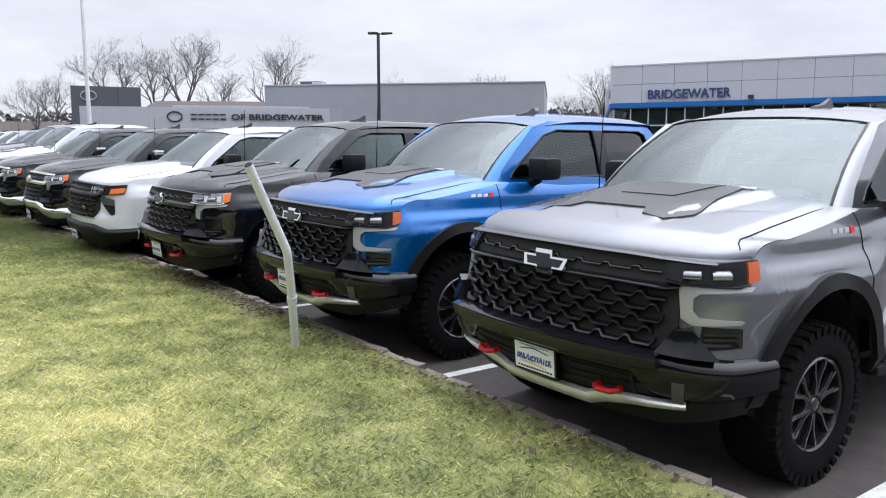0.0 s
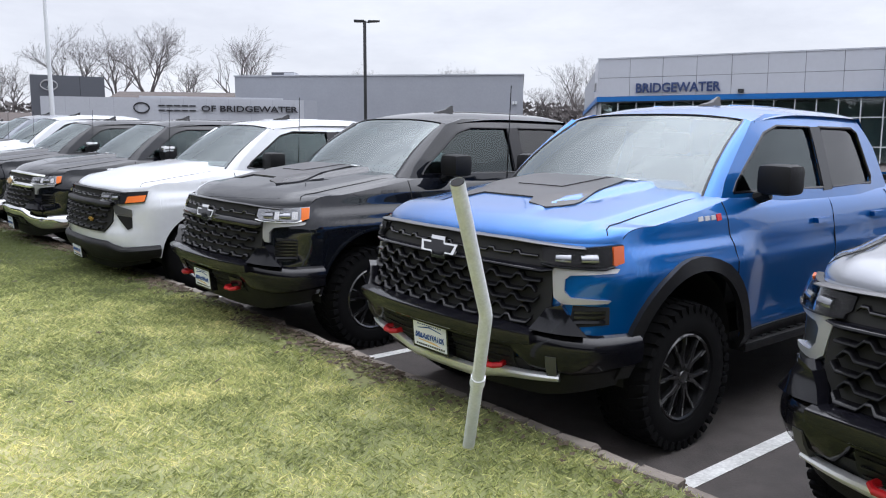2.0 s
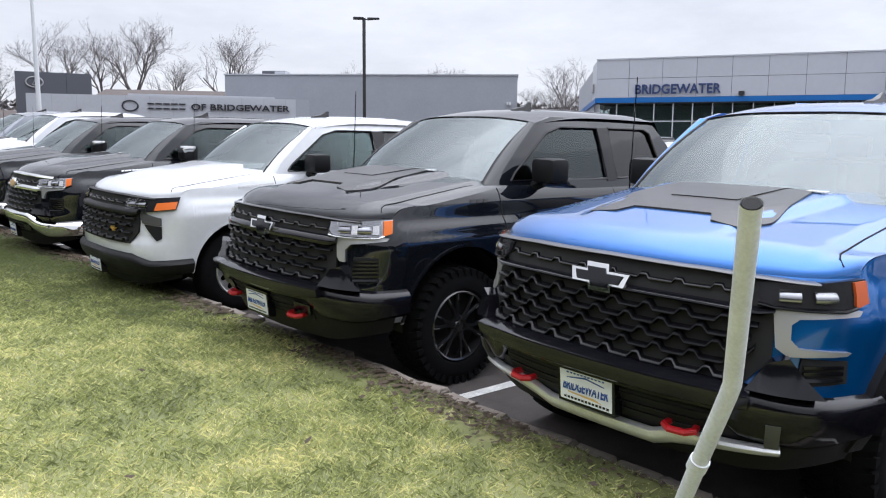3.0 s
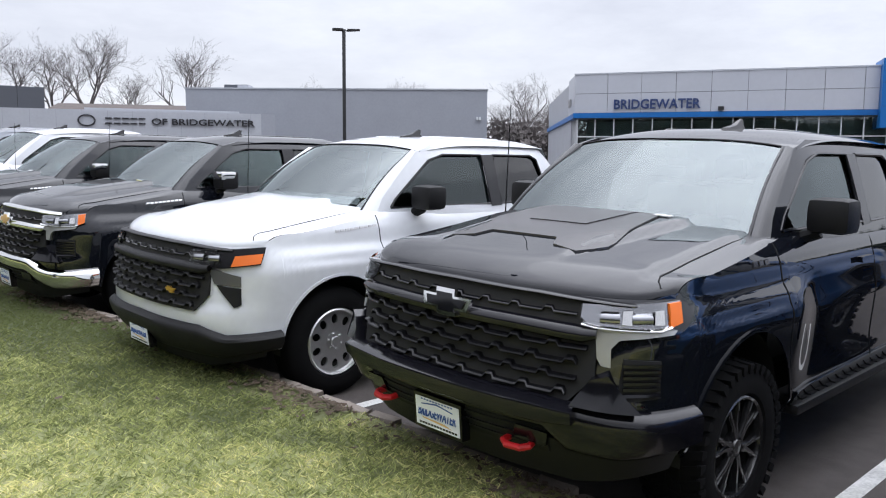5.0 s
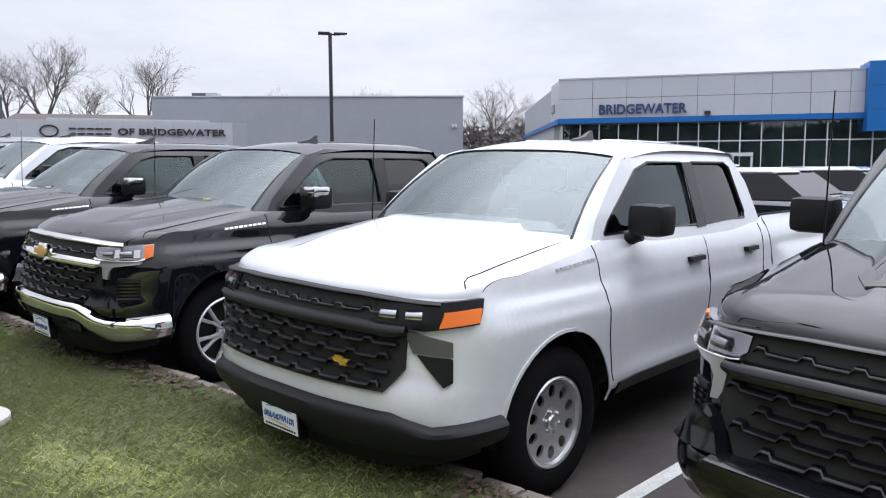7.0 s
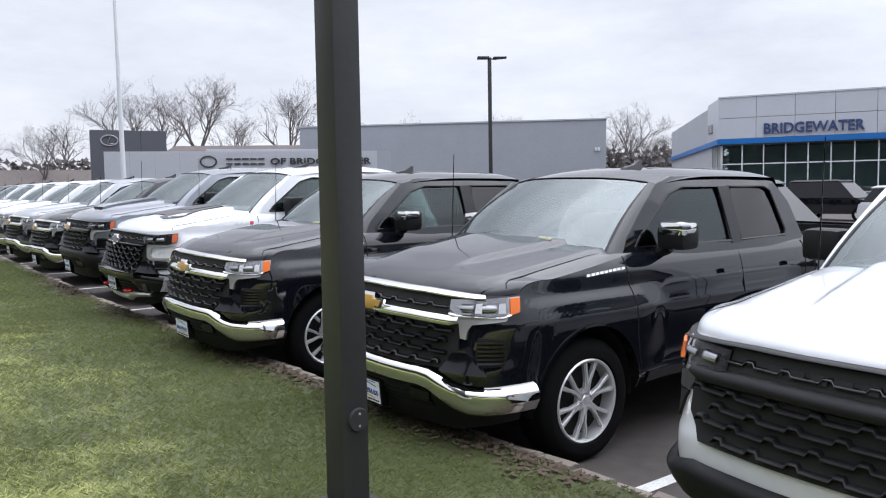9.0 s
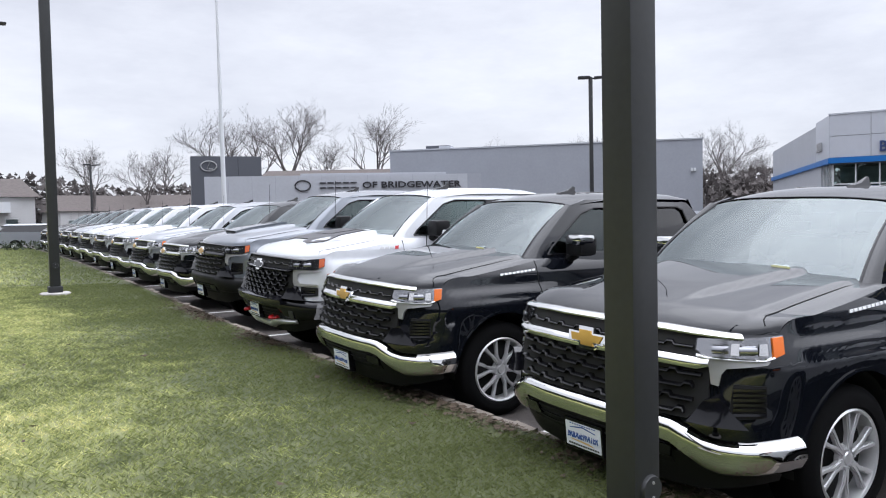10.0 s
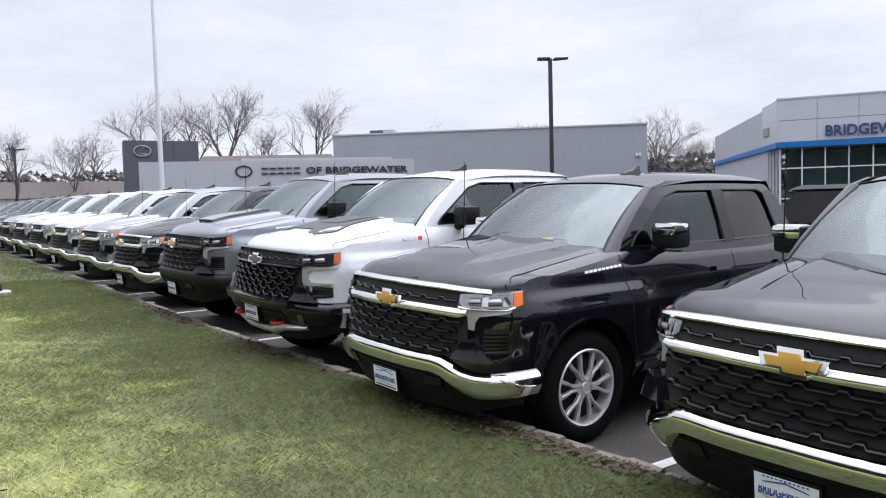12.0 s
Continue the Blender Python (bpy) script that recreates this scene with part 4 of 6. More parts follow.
            for k in range(9):
                slab(bm, [(1.04 + k * 0.044, 1.193 + k * 0.003), (1.072 + k * 0.044, 1.195 + k * 0.003), (1.076 + k * 0.044, 1.211 + k * 0.003), (1.044 + k * 0.044, 1.209 + k * 0.003)], skin, 0.006, step=0.1)
            part("name_letters", bm, WHITE_LETTER if color != "white" else SATIN, root, "bright raised letters")
        # wheel arches: inner liner and flare
        for ax in (AXLE_F, AXLE_R):
            bm = bmesh.new()

            def liner(u, v, ax=ax):
                t = math.pi * (u * 1.08 - 0.04)
                r = arch - 0.004
                return Vector((ax - r * math.cos(t), sign * (0.40 + 0.575 * v), 0.40 + r * 1.02 * math.sin(t)))

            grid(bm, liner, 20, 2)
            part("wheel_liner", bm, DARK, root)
            bm = bmesh.new()
            wide = 0.085 if spec["flare"] else 0.02
            arcs = [math.pi * k / 20 for k in range(21)]
            loop = [(ax - arch * math.cos(t), 0.40 + arch * 1.02 * math.sin(t)) for t in arcs]
            loop2 = [(ax - (arch + wide) * math.cos(t), 0.40 + (arch + wide * 0.9) * 1.02 * math.sin(t)) for t in arcs]
            slab(bm, loop + loop2[::-1], skin, 0.035 if spec["flare"] else 0.008, step=0.2)
            part("wheel_arch_flare", bm, PLASTIC if spec["flare"] else body_paint, root, "black plastic wheel arch" if spec["flare"] else "")
            add_wheel(truck, spec["wheel"], ax, sign)
        if trim in ("offroad", "boss"):
            bm = bmesh.new()
            y0, y1 = sorted((sign * 0.90, sign * 1.06))
            box(bm, 1.62, 4.1, y0, y1, 0.36, 0.42, 0.02)
            for k in range(18):
                box(bm, 1.75 + k * 0.12, 1.81 + k * 0.12, y0 + 0.03, y1 - 0.03, 0.415, 0.428)
            part("running_board", bm, PLASTIC, root, "black running board")
        part("bed_rail", slab(bmesh.new(), [(3.92, 1.335), (5.8, 1.335), (5.8, 1.355), (3.92, 1.355)], skin, 0.01, lift=-0.08, step=0.3), PLASTIC, root)
    # back of the cab with its window, bed, underbody, cabin
    bm = bmesh.new()
    grid(bm, lambda u, v: Vector((3.88 - 0.24 * u, (v * 2 - 1) * (0.90 - 0.145 * u), 1.26 + 0.58 * u)), 4, 4)
    part("cab_back", bm, body_paint, root)
    part("rear_window", boxes((3.765, 3.84, -0.62, 0.62, 1.40, 1.70)), DARK, root)
    part("truck_bed", boxes((3.95, 5.80, -0.86, 0.86, 0.78, 0.84), (3.92, 3.97, -0.90, 0.90, 0.8, 1.33), (5.76, 5.82, -0.90, 0.90, 0.8, 1.33)), PLASTIC, root)
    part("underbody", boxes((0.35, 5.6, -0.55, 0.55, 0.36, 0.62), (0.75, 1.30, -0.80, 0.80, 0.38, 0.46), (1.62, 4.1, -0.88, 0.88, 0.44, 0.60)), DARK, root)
    part("cabin_floor", boxes((1.60, 3.85, -0.88, 0.88, 0.60, 0.64)), TRIM_INSIDE, root)
    part("dashboard", boxes((1.50, 1.98, -0.82, 0.82, 1.02, 1.27), (1.55, 1.80, -0.80, 0.80, 0.62, 1.1), bevel=0.03), TRIM_INSIDE, root)
    for sx in (2.40, 3.15):
        for sy in (-0.42, 0.42):
            bm = boxes((sx, sx + 0.5, sy - 0.27, sy + 0.27, 0.85, 1.02), (sx + 0.42, sx + 0.60, sy - 0.26, sy + 0.26, 0.95, 1.52), (sx + 0.48, sx + 0.58, sy - 0.13, sy + 0.13, 1.54, 1.72), bevel=0.04)
            part("cabin_seat", bm, SEAT, root)
    bm = bmesh.new()
    wheel_at = Matrix.Translation((2.06, -0.42, 1.20)) @ Matrix.Rotation(radians(65), 4, "Y")
    tube(bm, [wheel_at @ Vector((0.185 * math.cos(t), 0.185 * math.sin(t), 0)) for t in (2 * math.pi * k / 20 for k in range(21))], 0.015, 6)
    part("steering_wheel", bm, TRIM_INSIDE, root)
    if color in ("silver", "black") and trim in ("offroad", "boss"):
        bm = bmesh.new()
        grid(bm, lambda u, v: Vector((1.62 + 0.16 * u, 0.15 + 0.30 * v, 1.285 + 0.03 * u)), 2, 2)
        part("dashboard_paper", bm, PAPER, root, "white paper lying on the dashboard")
    # fin and mast aerials
    fy = -0.18
    bm = bmesh.new()
    zr = 1.912
    prof = [(2.34, zr - 0.01), (2.36, zr + 0.012), (2.46, zr + 0.03), (2.55, zr + 0.075), (2.575, zr + 0.07), (2.56, zr + 0.03), (2.58, zr - 0.01)]
    left = [bm.verts.new((x, fy - 0.03 * (1 - (z - zr) / 0.09), z)) for x, z in prof]
    right = [bm.verts.new((x, fy + 0.03 * (1 - (z - zr) / 0.09), z)) for x, z in prof]
    bm.faces.new(left)
    bm.faces.new(right[::-1])
    for i in range(len(prof)):
        j = (i + 1) % len(prof)
        bm.faces.new((left[j], left[i], right[i], right[j]))
    bmesh.ops.recalc_face_normals(bm, faces=bm.faces)
    part("roof_fin", bm, GLOSS, root, "shark-fin roof aerial")
    bm = bmesh.new()
    b = hood(1.38, 0.86)
    tube(bm, [b, b + Vector((0.02, 0.0, 0.72))], [0.005, 0.003], 5)
    part("mast_aerial", bm, GLOSS, root)
    front_grille(root, spec, body_paint)
    front_lamps(root, spec, body_paint)
    front_bumper(root, spec, body_paint)
    return truck


# ---- ground ----
ASPHALT = material("asphalt", (0.064, 0.055, 0.051), 0.8, var=0.35, scale=0.7, bump=0.5, bump_scale=90)
LINE_WHITE = material("worn_line_paint", (0.62, 0.62, 0.60), 0.7, var=0.35, scale=6)
STONE = material("granite_kerb", (0.22, 0.19, 0.162), 0.9, var=0.3, scale=7, bump=0.6, bump_scale=40, random_var=0.8)
CONCRETE = material("concrete", (0.42, 0.40, 0.38), 0.9, var=0.2, scale=8, bump=0.4)


def turf_material(name, share):
    """Green to straw-yellow turf, in patches; share dims the thatch, as shade between the blades."""
    m = bpy.data.materials.new(name)
    m.use_nodes = True
    n, l = m.node_tree.nodes, m.node_tree.links
    p = n["Principled BSDF"]
    geo = n.new("ShaderNodeNewGeometry")
    a, b = n.new("ShaderNodeTexNoise"), n.new("ShaderNodeTexNoise")
    a.inputs["Scale"].default_value, b.inputs["Scale"].default_value = 0.55, 3.2
    a.inputs["Detail"].default_value = b.inputs["Detail"].default_value = 4
    l.new(geo.outputs["Position"], a.inputs["Vector"])
    l.new(geo.outputs["Position"], b.inputs["Vector"])
    s1 = n.new("ShaderNodeMath")
    s1.operation = "MULTIPLY_ADD"
    s1.inputs[1].default_value = 0.9
    l.new(a.outputs["Fac"], s1.inputs[0])
    l.new(b.outputs["Fac"], s1.inputs[2])
    s2 = n.new("ShaderNodeMath")
    s2.operation = "MULTIPLY_ADD"
    s2.inputs[1].default_value = 0.75
    l.new(geo.outputs["Random Per Island"], s2.inputs[0])
    l.new(s1.outputs[0], s2.inputs[2])
    ramp = n.new("ShaderNodeValToRGB")
    e = ramp.color_ramp.elements
    e[0].position, e[0].color = 0.80 / 2, (0.089, 0.104, 0.040, 1)
    e[1].position, e[1].color = 1.70 / 2, (0.53, 0.49, 0.25, 1)
    mid = ramp.color_ramp.elements.new(1.25 / 2)
    mid.color = (0.272, 0.292, 0.114, 1)
    # drier away from the kerb and towards the verge's start; truck shade is coloured in too
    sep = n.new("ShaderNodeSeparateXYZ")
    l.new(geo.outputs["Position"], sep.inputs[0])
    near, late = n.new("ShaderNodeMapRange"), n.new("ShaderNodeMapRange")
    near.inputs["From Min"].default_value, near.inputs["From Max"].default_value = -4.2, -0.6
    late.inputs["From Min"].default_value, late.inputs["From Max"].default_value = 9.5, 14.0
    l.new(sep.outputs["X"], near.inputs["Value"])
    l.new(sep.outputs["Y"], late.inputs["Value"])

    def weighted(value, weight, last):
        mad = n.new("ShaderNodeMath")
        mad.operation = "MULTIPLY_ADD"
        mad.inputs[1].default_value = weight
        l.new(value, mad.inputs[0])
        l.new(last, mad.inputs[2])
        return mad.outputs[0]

    # the trucks' shade on the kerb strip further along, put into the turf colour
    kerb_shade = n.new("ShaderNodeMath")
    kerb_shade.operation = "MULTIPLY"
    l.new(near.outputs["Result"], kerb_shade.inputs[0])
    l.new(late.outputs["Result"], kerb_shade.inputs[1])
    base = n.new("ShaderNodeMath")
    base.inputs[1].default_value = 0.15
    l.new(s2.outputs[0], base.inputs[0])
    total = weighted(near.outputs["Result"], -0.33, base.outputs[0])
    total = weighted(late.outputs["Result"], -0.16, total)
    total = weighted(kerb_shade.outputs[0], -0.66, total)
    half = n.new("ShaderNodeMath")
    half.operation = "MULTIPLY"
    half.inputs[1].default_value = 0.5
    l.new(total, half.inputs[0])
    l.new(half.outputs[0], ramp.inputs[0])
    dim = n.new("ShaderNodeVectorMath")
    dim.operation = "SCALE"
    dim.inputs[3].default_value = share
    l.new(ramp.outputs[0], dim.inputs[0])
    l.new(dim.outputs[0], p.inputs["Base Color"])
    p.inputs["Roughness"].default_value = 0.6
    p.inputs["Specular IOR Level"].default_value = 0.3
    if share >= 1.0:
        # blades let light through
        thin, mixed = n.new("ShaderNodeBsdfTranslucent"), n.new("ShaderNodeMixShader")
        l.new(dim.outputs[0], thin.inputs["Color"])
        mixed.inputs[0].default_value = 0.45
        l.new(p.outputs[0], mixed.inputs[1])
        l.new(thin.outputs[0], mixed.inputs[2])
        l.new(mixed.outputs[0], n["Material Output"].inputs["Surface"])
    return m


# bright copy for the blades, dark copy below with the shade between them coloured in
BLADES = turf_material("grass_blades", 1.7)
THATCH_SHADED = turf_material("grass_thatch_shaded", 0.72)


def sheet(name, xs, ys, zfn, mat, label, category):
    bm = bmesh.new()
    vs = [[bm.verts.new((x, y, zfn(x, y))) for y in ys] for x in xs]
    for i in range(len(xs) - 1):
        for j in range(len(ys) - 1):
            bm.faces.new((vs[i][j], vs[i + 1][j], vs[i + 1][j + 1], vs[i][j + 1]))
    return solid(name, bm, mat, label, category, kind="structure", smooth=True)


ys = [-2500, -400, -60, -20] + [k * 1.0 for k in range(-12, 62)] + [70, 90, 140, 400, 2500]
sheet("ground", [-2500, -300, -60, -20, -8, -3, 0, 3, 8, 20, 60, 150, 500, 2500], ys, lambda x, y: rise(y) - 0.03, ASPHALT, "dark worn asphalt of the car lot", "ground")


def lawn_sheet(u, y):
    return kerb_x(y) - 0.02 - u


bm = bmesh.new()
us = [0, 0.5, 1, 1.5, 2, 2.5, 3, 3.5, 5, 6.5, 8, 11, 14, 18, 24]
lys = [k * 1.0 for k in range(-14, 60)]
vs = [[bm.verts.new((lawn_sheet(u, y), y, lawn_z(lawn_sheet(u, y), y) + 0.012 * noise.noise((u * 0.9, y * 0.9, 0)))) for y in lys] for u in us]
for i in range(len(us) - 1):
    for j in range(len(lys) - 1):
        bm.faces.new((vs[i][j + 1], vs[i + 1][j + 1], vs[i + 1][j], vs[i][j]))
lawn = solid("lawn", bm, THATCH_SHADED, "mown grass verge, green with yellow patches", "lawn", kind="structure", smooth=True)

for k in range(-1, 17):
    y = 1.75 + 2.93 * k
    bm = bmesh.new()
    grid(bm, lambda u, v, y=y: Vector((kerb_x(y) + 0.2 + 5.4 * u, y - 0.05 + 0.1 * v, rise(y) - 0.026)), 10, 1)
    solid("stall_line", bm, LINE_WHITE, "worn white painted parking line on asphalt", "parking line", "parking lines")

# ---- the row of trucks ----
LT = "black pickup with chrome grille bars and bumper"
ROW = [
    ("silver", "offroad", -0.17, 3.05, 0, "silver-grey off-road pickup with black hood insert and red tow hooks"),
    ("blue", "offroad", -0.22, 6.00, 0, "bright blue off-road pickup with black hood insert and red tow hooks"),
    ("black", "boss", -0.42, 8.88, 0, "glossy black lifted pickup with black grille and red tow hooks"),
    ("white", "work", -0.66, 11.85, 0, "plain white work pickup with black bumper and steel wheels"),
    ("black", "chrome", -0.72, 15.00, 0, LT + ", split-spoke wheels"),
    ("black", "chrome_split", -0.93, 18.00, 0, LT + ", beside a white truck"),
    ("white", "offroad", -0.85, 20.62, 0, "white off-road pickup with black hood insert and red tow hooks"),
    ("slate", "heavy", -0.75, 23.60, 0, "tall slate-grey heavy pickup with scooped hood"),
    ("black", "chrome_split", -0.7, 26.5, 0, LT + ", beside a slate-grey truck"),
    ("grey", "chrome", -0.7, 29.3, 0, "light grey pickup truck with chrome bumper"),
    ("white", "chrome", -0.7, 32.2, 0, "white pickup truck with chrome bumper"),
    ("white", "chrome", -0.7, 35.1, 0, "white pickup truck with chrome bumper"),
    ("white", "chrome", -0.7, 38.0, 0, "white pickup truck with chrome bumper"),
    ("grey", "chrome", -0.7, 40.9, 0, "light grey pickup truck with chrome bumper"),
    ("black", "chrome", -0.7, 43.8, 0, LT + ", far down the row"),
    ("black", "chrome", -0.7, 46.7, 0, LT + ", far down the row"),
    ("black", "chrome", -0.7, 49.6, 0, LT + ", far down the row"),
    ("black", "chrome", -0.7, 52.5, 0, LT + ", far down the row"),
]
for color, trim, fx, fy, turn, label in ROW:
    pickup(color, trim, label, pose(fx, fy, rise(fy) - 0.03, 0.02 * 57.3 if fy < 25 else 0.5, 0, turn))

# ---- buildings ----
BRONZE = material("dark_bronze_pole", (0.022, 0.023, 0.025), 0.45, var=0.2, scale=3)
PVC = material("weathered_white_pipe", (0.60, 0.62, 0.645), 0.5, var=0.18, scale=9, bump=0.1)
PANEL_LIGHT = material("light_metal_panel", (0.50, 0.52, 0.57), 0.4, 0.2, var=0.05, scale=0.4, random_var=0.3)
STUCCO = material("grey_stucco", (0.30, 0.315, 0.35), 0.85, var=0.06, scale=0.5, bump=0.2)
STUCCO_LIGHT = material("pale_grey_stucco", (0.40, 0.415, 0.45), 0.8, var=0.06, scale=0.5, bump=0.2)
SIGN_DARK = material("charcoal_sign_panel", (0.075, 0.08, 0.095), 0.5, var=0.05)
SIGN_LETTER = material("navy_sign_letters", (0.03, 0.055, 0.16), 0.4)
SIGN_BLACK = material("charcoal_sign_letters", (0.02, 0.02, 0.025), 0.5)
SIGN_BLUE = material("blue_sign_panel", (0.006, 0.13, 0.42), 0.4, var=0.05, scale=0.5)
SHOP_GLASS = glass("shop_glass", (0.62, 0.70, 0.70), 1.7)
FRAME_WHITE = material("white_window_frame", (0.62, 0.64, 0.66), 0.4, var=0.05)
ROOF_SHINGLE = material("brown_roof_shingle", (0.10, 0.085, 0.08), 0.9, var=0.3, scale=3)
HOUSE_WALL = material("pale_house_siding", (0.50, 0.50, 0.50), 0.8, var=0.08, scale=1)
BARK = material("grey_brown_bark", (0.10, 0.09, 0.088), 0.9, var=0.3, scale=2)
TWIGS = material("bare_twigs", (0.115, 0.102, 0.10), 0.9, var=0.3, scale=2)
HEDGE = material("dark_evergreen", (0.035, 0.045, 0.025), 0.9, var=0.5, scale=2)
BRUSH = material("bare_woodland", (0.115, 0.103, 0.10), 0.95, var=0.4, scale=0.4)


def wall_bm(bm, a, b, z0, z1, depth):
    """An upright slab from a to b on the plan, with its body on the far side."""
    a, b = Vector(a), Vector(b)
    d = (b - a).normalized()
    back = Vector((-d.y, d.x)) * depth
    lo = [bm.verts.new((*p, z0)) for p in (a, b, b + back, a + back)]
    hi = [bm.verts.new((*p, z1)) for p in (a, b, b + back, a + back)]
    made = [bm.faces.new(lo[::-1]), bm.faces.new(hi)]
    for i in range(4):
        made.append(bm.faces.new((lo[i], lo[(i + 1) % 4], hi[(i + 1) % 4], hi[i])))
    bmesh.ops.recalc_face_normals(bm, faces=made)
    return bm


def along(a, b, s0, s1, out=0.0):
    """Two plan points at s0 and s1 metres on the way from a to b, moved out towards the lot."""
    a, b = Vector(a), Vector(b)
    d = (b - a).normalized()
    n = Vector((d.y, -d.x)) * out
    return tuple(a + d * s0 + n), tuple(a + d * s1 + n)


def wall_part(name, parent, a, b, s0, s1, z0, z1, out, depth, mat, label=""):
    p, q = along(a, b, s0, s1, out)
    return part(name, wall_bm(bmesh.new(), p, q, z0, z1, depth), mat, parent, label, smooth=False)


def lettering(parent, word, a, b, s0, s1, z, height, out, mat):
    """Sign letters from s0 to s1 along a wall, as high as given."""
    me = text_mesh(word, 1.0, 0.06)
    co = np.array([v.co for v in me.vertices])
    lo, hi = co.min(0), co.max(0)
    for v in me.vertices:
        v.co.x = (v.co.x - (lo[0] + hi[0]) / 2) / (hi[0] - lo[0]) * (s1 - s0)
        v.co.y = (v.co.y - (lo[1] + hi[1]) / 2) / (hi[1] - lo[1]) * height
    a, b = Vector(a), Vector(b)
    d = (b - a).normalized()
    p = a + d * (s0 + s1) / 2 + Vector((d.y, -d.x)) * out
    m = Matrix.Translation((p.x, p.y, z)) @ Matrix.Rotation(math.atan2(d.y, d.x), 4, "Z") @ Matrix.Rotation(math.pi / 2, 4, "X")
    bm = bmesh.new()
    bm.from_mesh(me)
    bmesh.ops.remove_doubles(bm, verts=bm.verts, dist=0.0005)
    left = set(bm.verts)
    while left:
        piece, todo = set(), [left.pop()]
        while todo:
            v = todo.pop()
            piece.add(v)
            for e in v.link_edges:
                o = e.other_vert(v)
                if o in left:
                    left.discard(o)
                    todo.append(o)
        q = bmesh.new()
        twin = {v: q.verts.new(v.co) for v in piece}
        for f in {f for v in piece for f in v.link_faces}:
            q.faces.new([twin[v] for v in f.verts])
        part("letter", q, mat, parent, smooth=False).matrix_basis = m
    bm.free()


G = rise(60) - 0.1
H_A, H_B = (38.0, 91.0), (62.0, 67.0)
hall = thing("dealership_building", pose(0, 0, 0), "long grey stuccoed dealership hall with a low lettered wing", "building")
wall_part("hall_wall", hall, H_A, H_B, 0, 33.9, G, 9.4, 0, 26, STUCCO)
wall_part("hall_coping", hall, H_A, H_B, -0.1, 34.0, 9.4, 9.55, 0.1, 26.2, STUCCO_LIGHT)
wall_part("roof_unit", hall, H_A, H_B, 3.2, 6.0, 9.55, 10.25, -4, 2, SIGN_DARK, "rooftop air unit")
wall_part("roof_unit", hall, H_A, H_B, 4.9, 6.2, 9.55, 10.15, -3.5, 2, STUCCO_LIGHT, "rooftop air unit")
for s in (33.0, 32.7):
    wall_part("wall_lamp", hall, H_A, H_B, s, s + 0.22, 6.1, 6.45, 0.25, 0.25, FRAME_WHITE, "small white floodlight")
W_A, W_B = (15.9, 86.82), (40.2, 75.91)
wing_len = math.hypot(W_B[0] - W_A[0], W_B[1] - W_A[1])
wall_part("wing_wall", hall, W_A, W_B, 0, wing_len, G, 6.1, 0, 5, STUCCO_LIGHT, "pale lettered wing")
wall_part("wing_step", hall, W_A, W_B, 9, wing_len - 3.5, 6.1, 6.3, -0.3, 4, STUCCO_LIGHT)
wall_part("wing_cheek", hall, W_A, W_B, wing_len - 1.4, wing_len, 2.0, 6.104, 0.02, 0.4, STUCCO)
for k in range(1, 12):
    wall_part("panel_joint", hall, W_A, W_B, k * 2.2, k * 2.2 + 0.03, G, 6.1, 0.012, 0.02, STUCCO)
lettering(hall, "OF BRIDGEWATER", W_A, W_B, 14.9, 24.6, 5.12, 0.62, 0.1, SIGN_BLACK)
for k in range(5):
    for z in (4.82, 5.29):
        wall_part("brand_bar", hall, W_A, W_B, 10.8 + k * 0.74, 11.40 + k * 0.74, z, z + 0.13, 0.12, 0.1, SIGN_BLACK, "dark raised brand lettering bar")
bm = bmesh.new()
(px, py), _ = along(W_A, W_B, 9.2, 10.0, 0.08)
dx, dy = (W_B[0] - W_A[0]) / wing_len, (W_B[1] - W_A[1]) / wing_len
tube(bm, [(px + dx * 0.72 * math.cos(t), py + dy * 0.72 * math.cos(t), 5.12 + 0.5 * math.sin(t)) for t in (2 * math.pi * k / 28 for k in range(29))], 0.07, 6)
part("oval_emblem", bm, SIGN_BLACK, hall, "dark oval ring emblem")
T_A, T_B = (17.85, 99.6), (25.3, 98.0)
tower_ob = thing("sign_tower", pose(0, 0, 0), "charcoal panelled sign tower with a silver oval ring", "sign tower")
wall_part("tower_body", tower_ob, T_A, T_B, 0, 7.6, G, 9.1, 0, 3, SIGN_DARK)
wall_part("tower_joint", tower_ob, T_A, T_B, 5.0, 5.06, G, 9.1, 0.01, 0.02, SIGN_BLACK)
bm = bmesh.new()
tube(bm, [(19.65 + 0.82 * math.cos(t), 99.1 - 0.18 * math.cos(t), 8.0 + 0.55 * math.sin(t)) for t in (2 * math.pi * k / 28 for k in range(29))], 0.07, 6)
tube(bm, [(19.75, 99.0, 8.4), (19.45, 99.1, 7.7), (20.05, 99.0, 7.65)], 0.06, 6)
part("oval_emblem", bm, SATIN, tower_ob, "silver oval ring emblem")

S_A, S_B = (45.93, 42.93), (56.5, 22.0)
shop = thing("dealership_building", pose(0, 0, 0), "showroom with pale metal panels, a blue band and glass front", "building")
L = 20.5
for i in range(9):
    w = 2.45 if i < 8 else L - 8 * 2.45
    for z0, z1 in ((5.27, 6.67), (6.70, 8.1)):
        wall_part("panel", shop, S_A, S_B, i * 2.45 + 0.015, i * 2.45 + w - 0.015, z0, z1, 0.03, 0.08, PANEL_LIGHT)
wall_part("core_wall", shop, S_A, S_B, 0.05, 30, 4.8, 8.1, -0.05, 14, SIGN_DARK)
wall_part("coping", shop, S_A, S_B, -0.05, L, 8.1, 8.2, 0.08, 14, PANEL_LIGHT)
wall_part("blue_band", shop, S_A, S_B, -0.05, 31, 4.88, 5.25, 0.1, 0.4, SIGN_BLUE, "blue metal band")
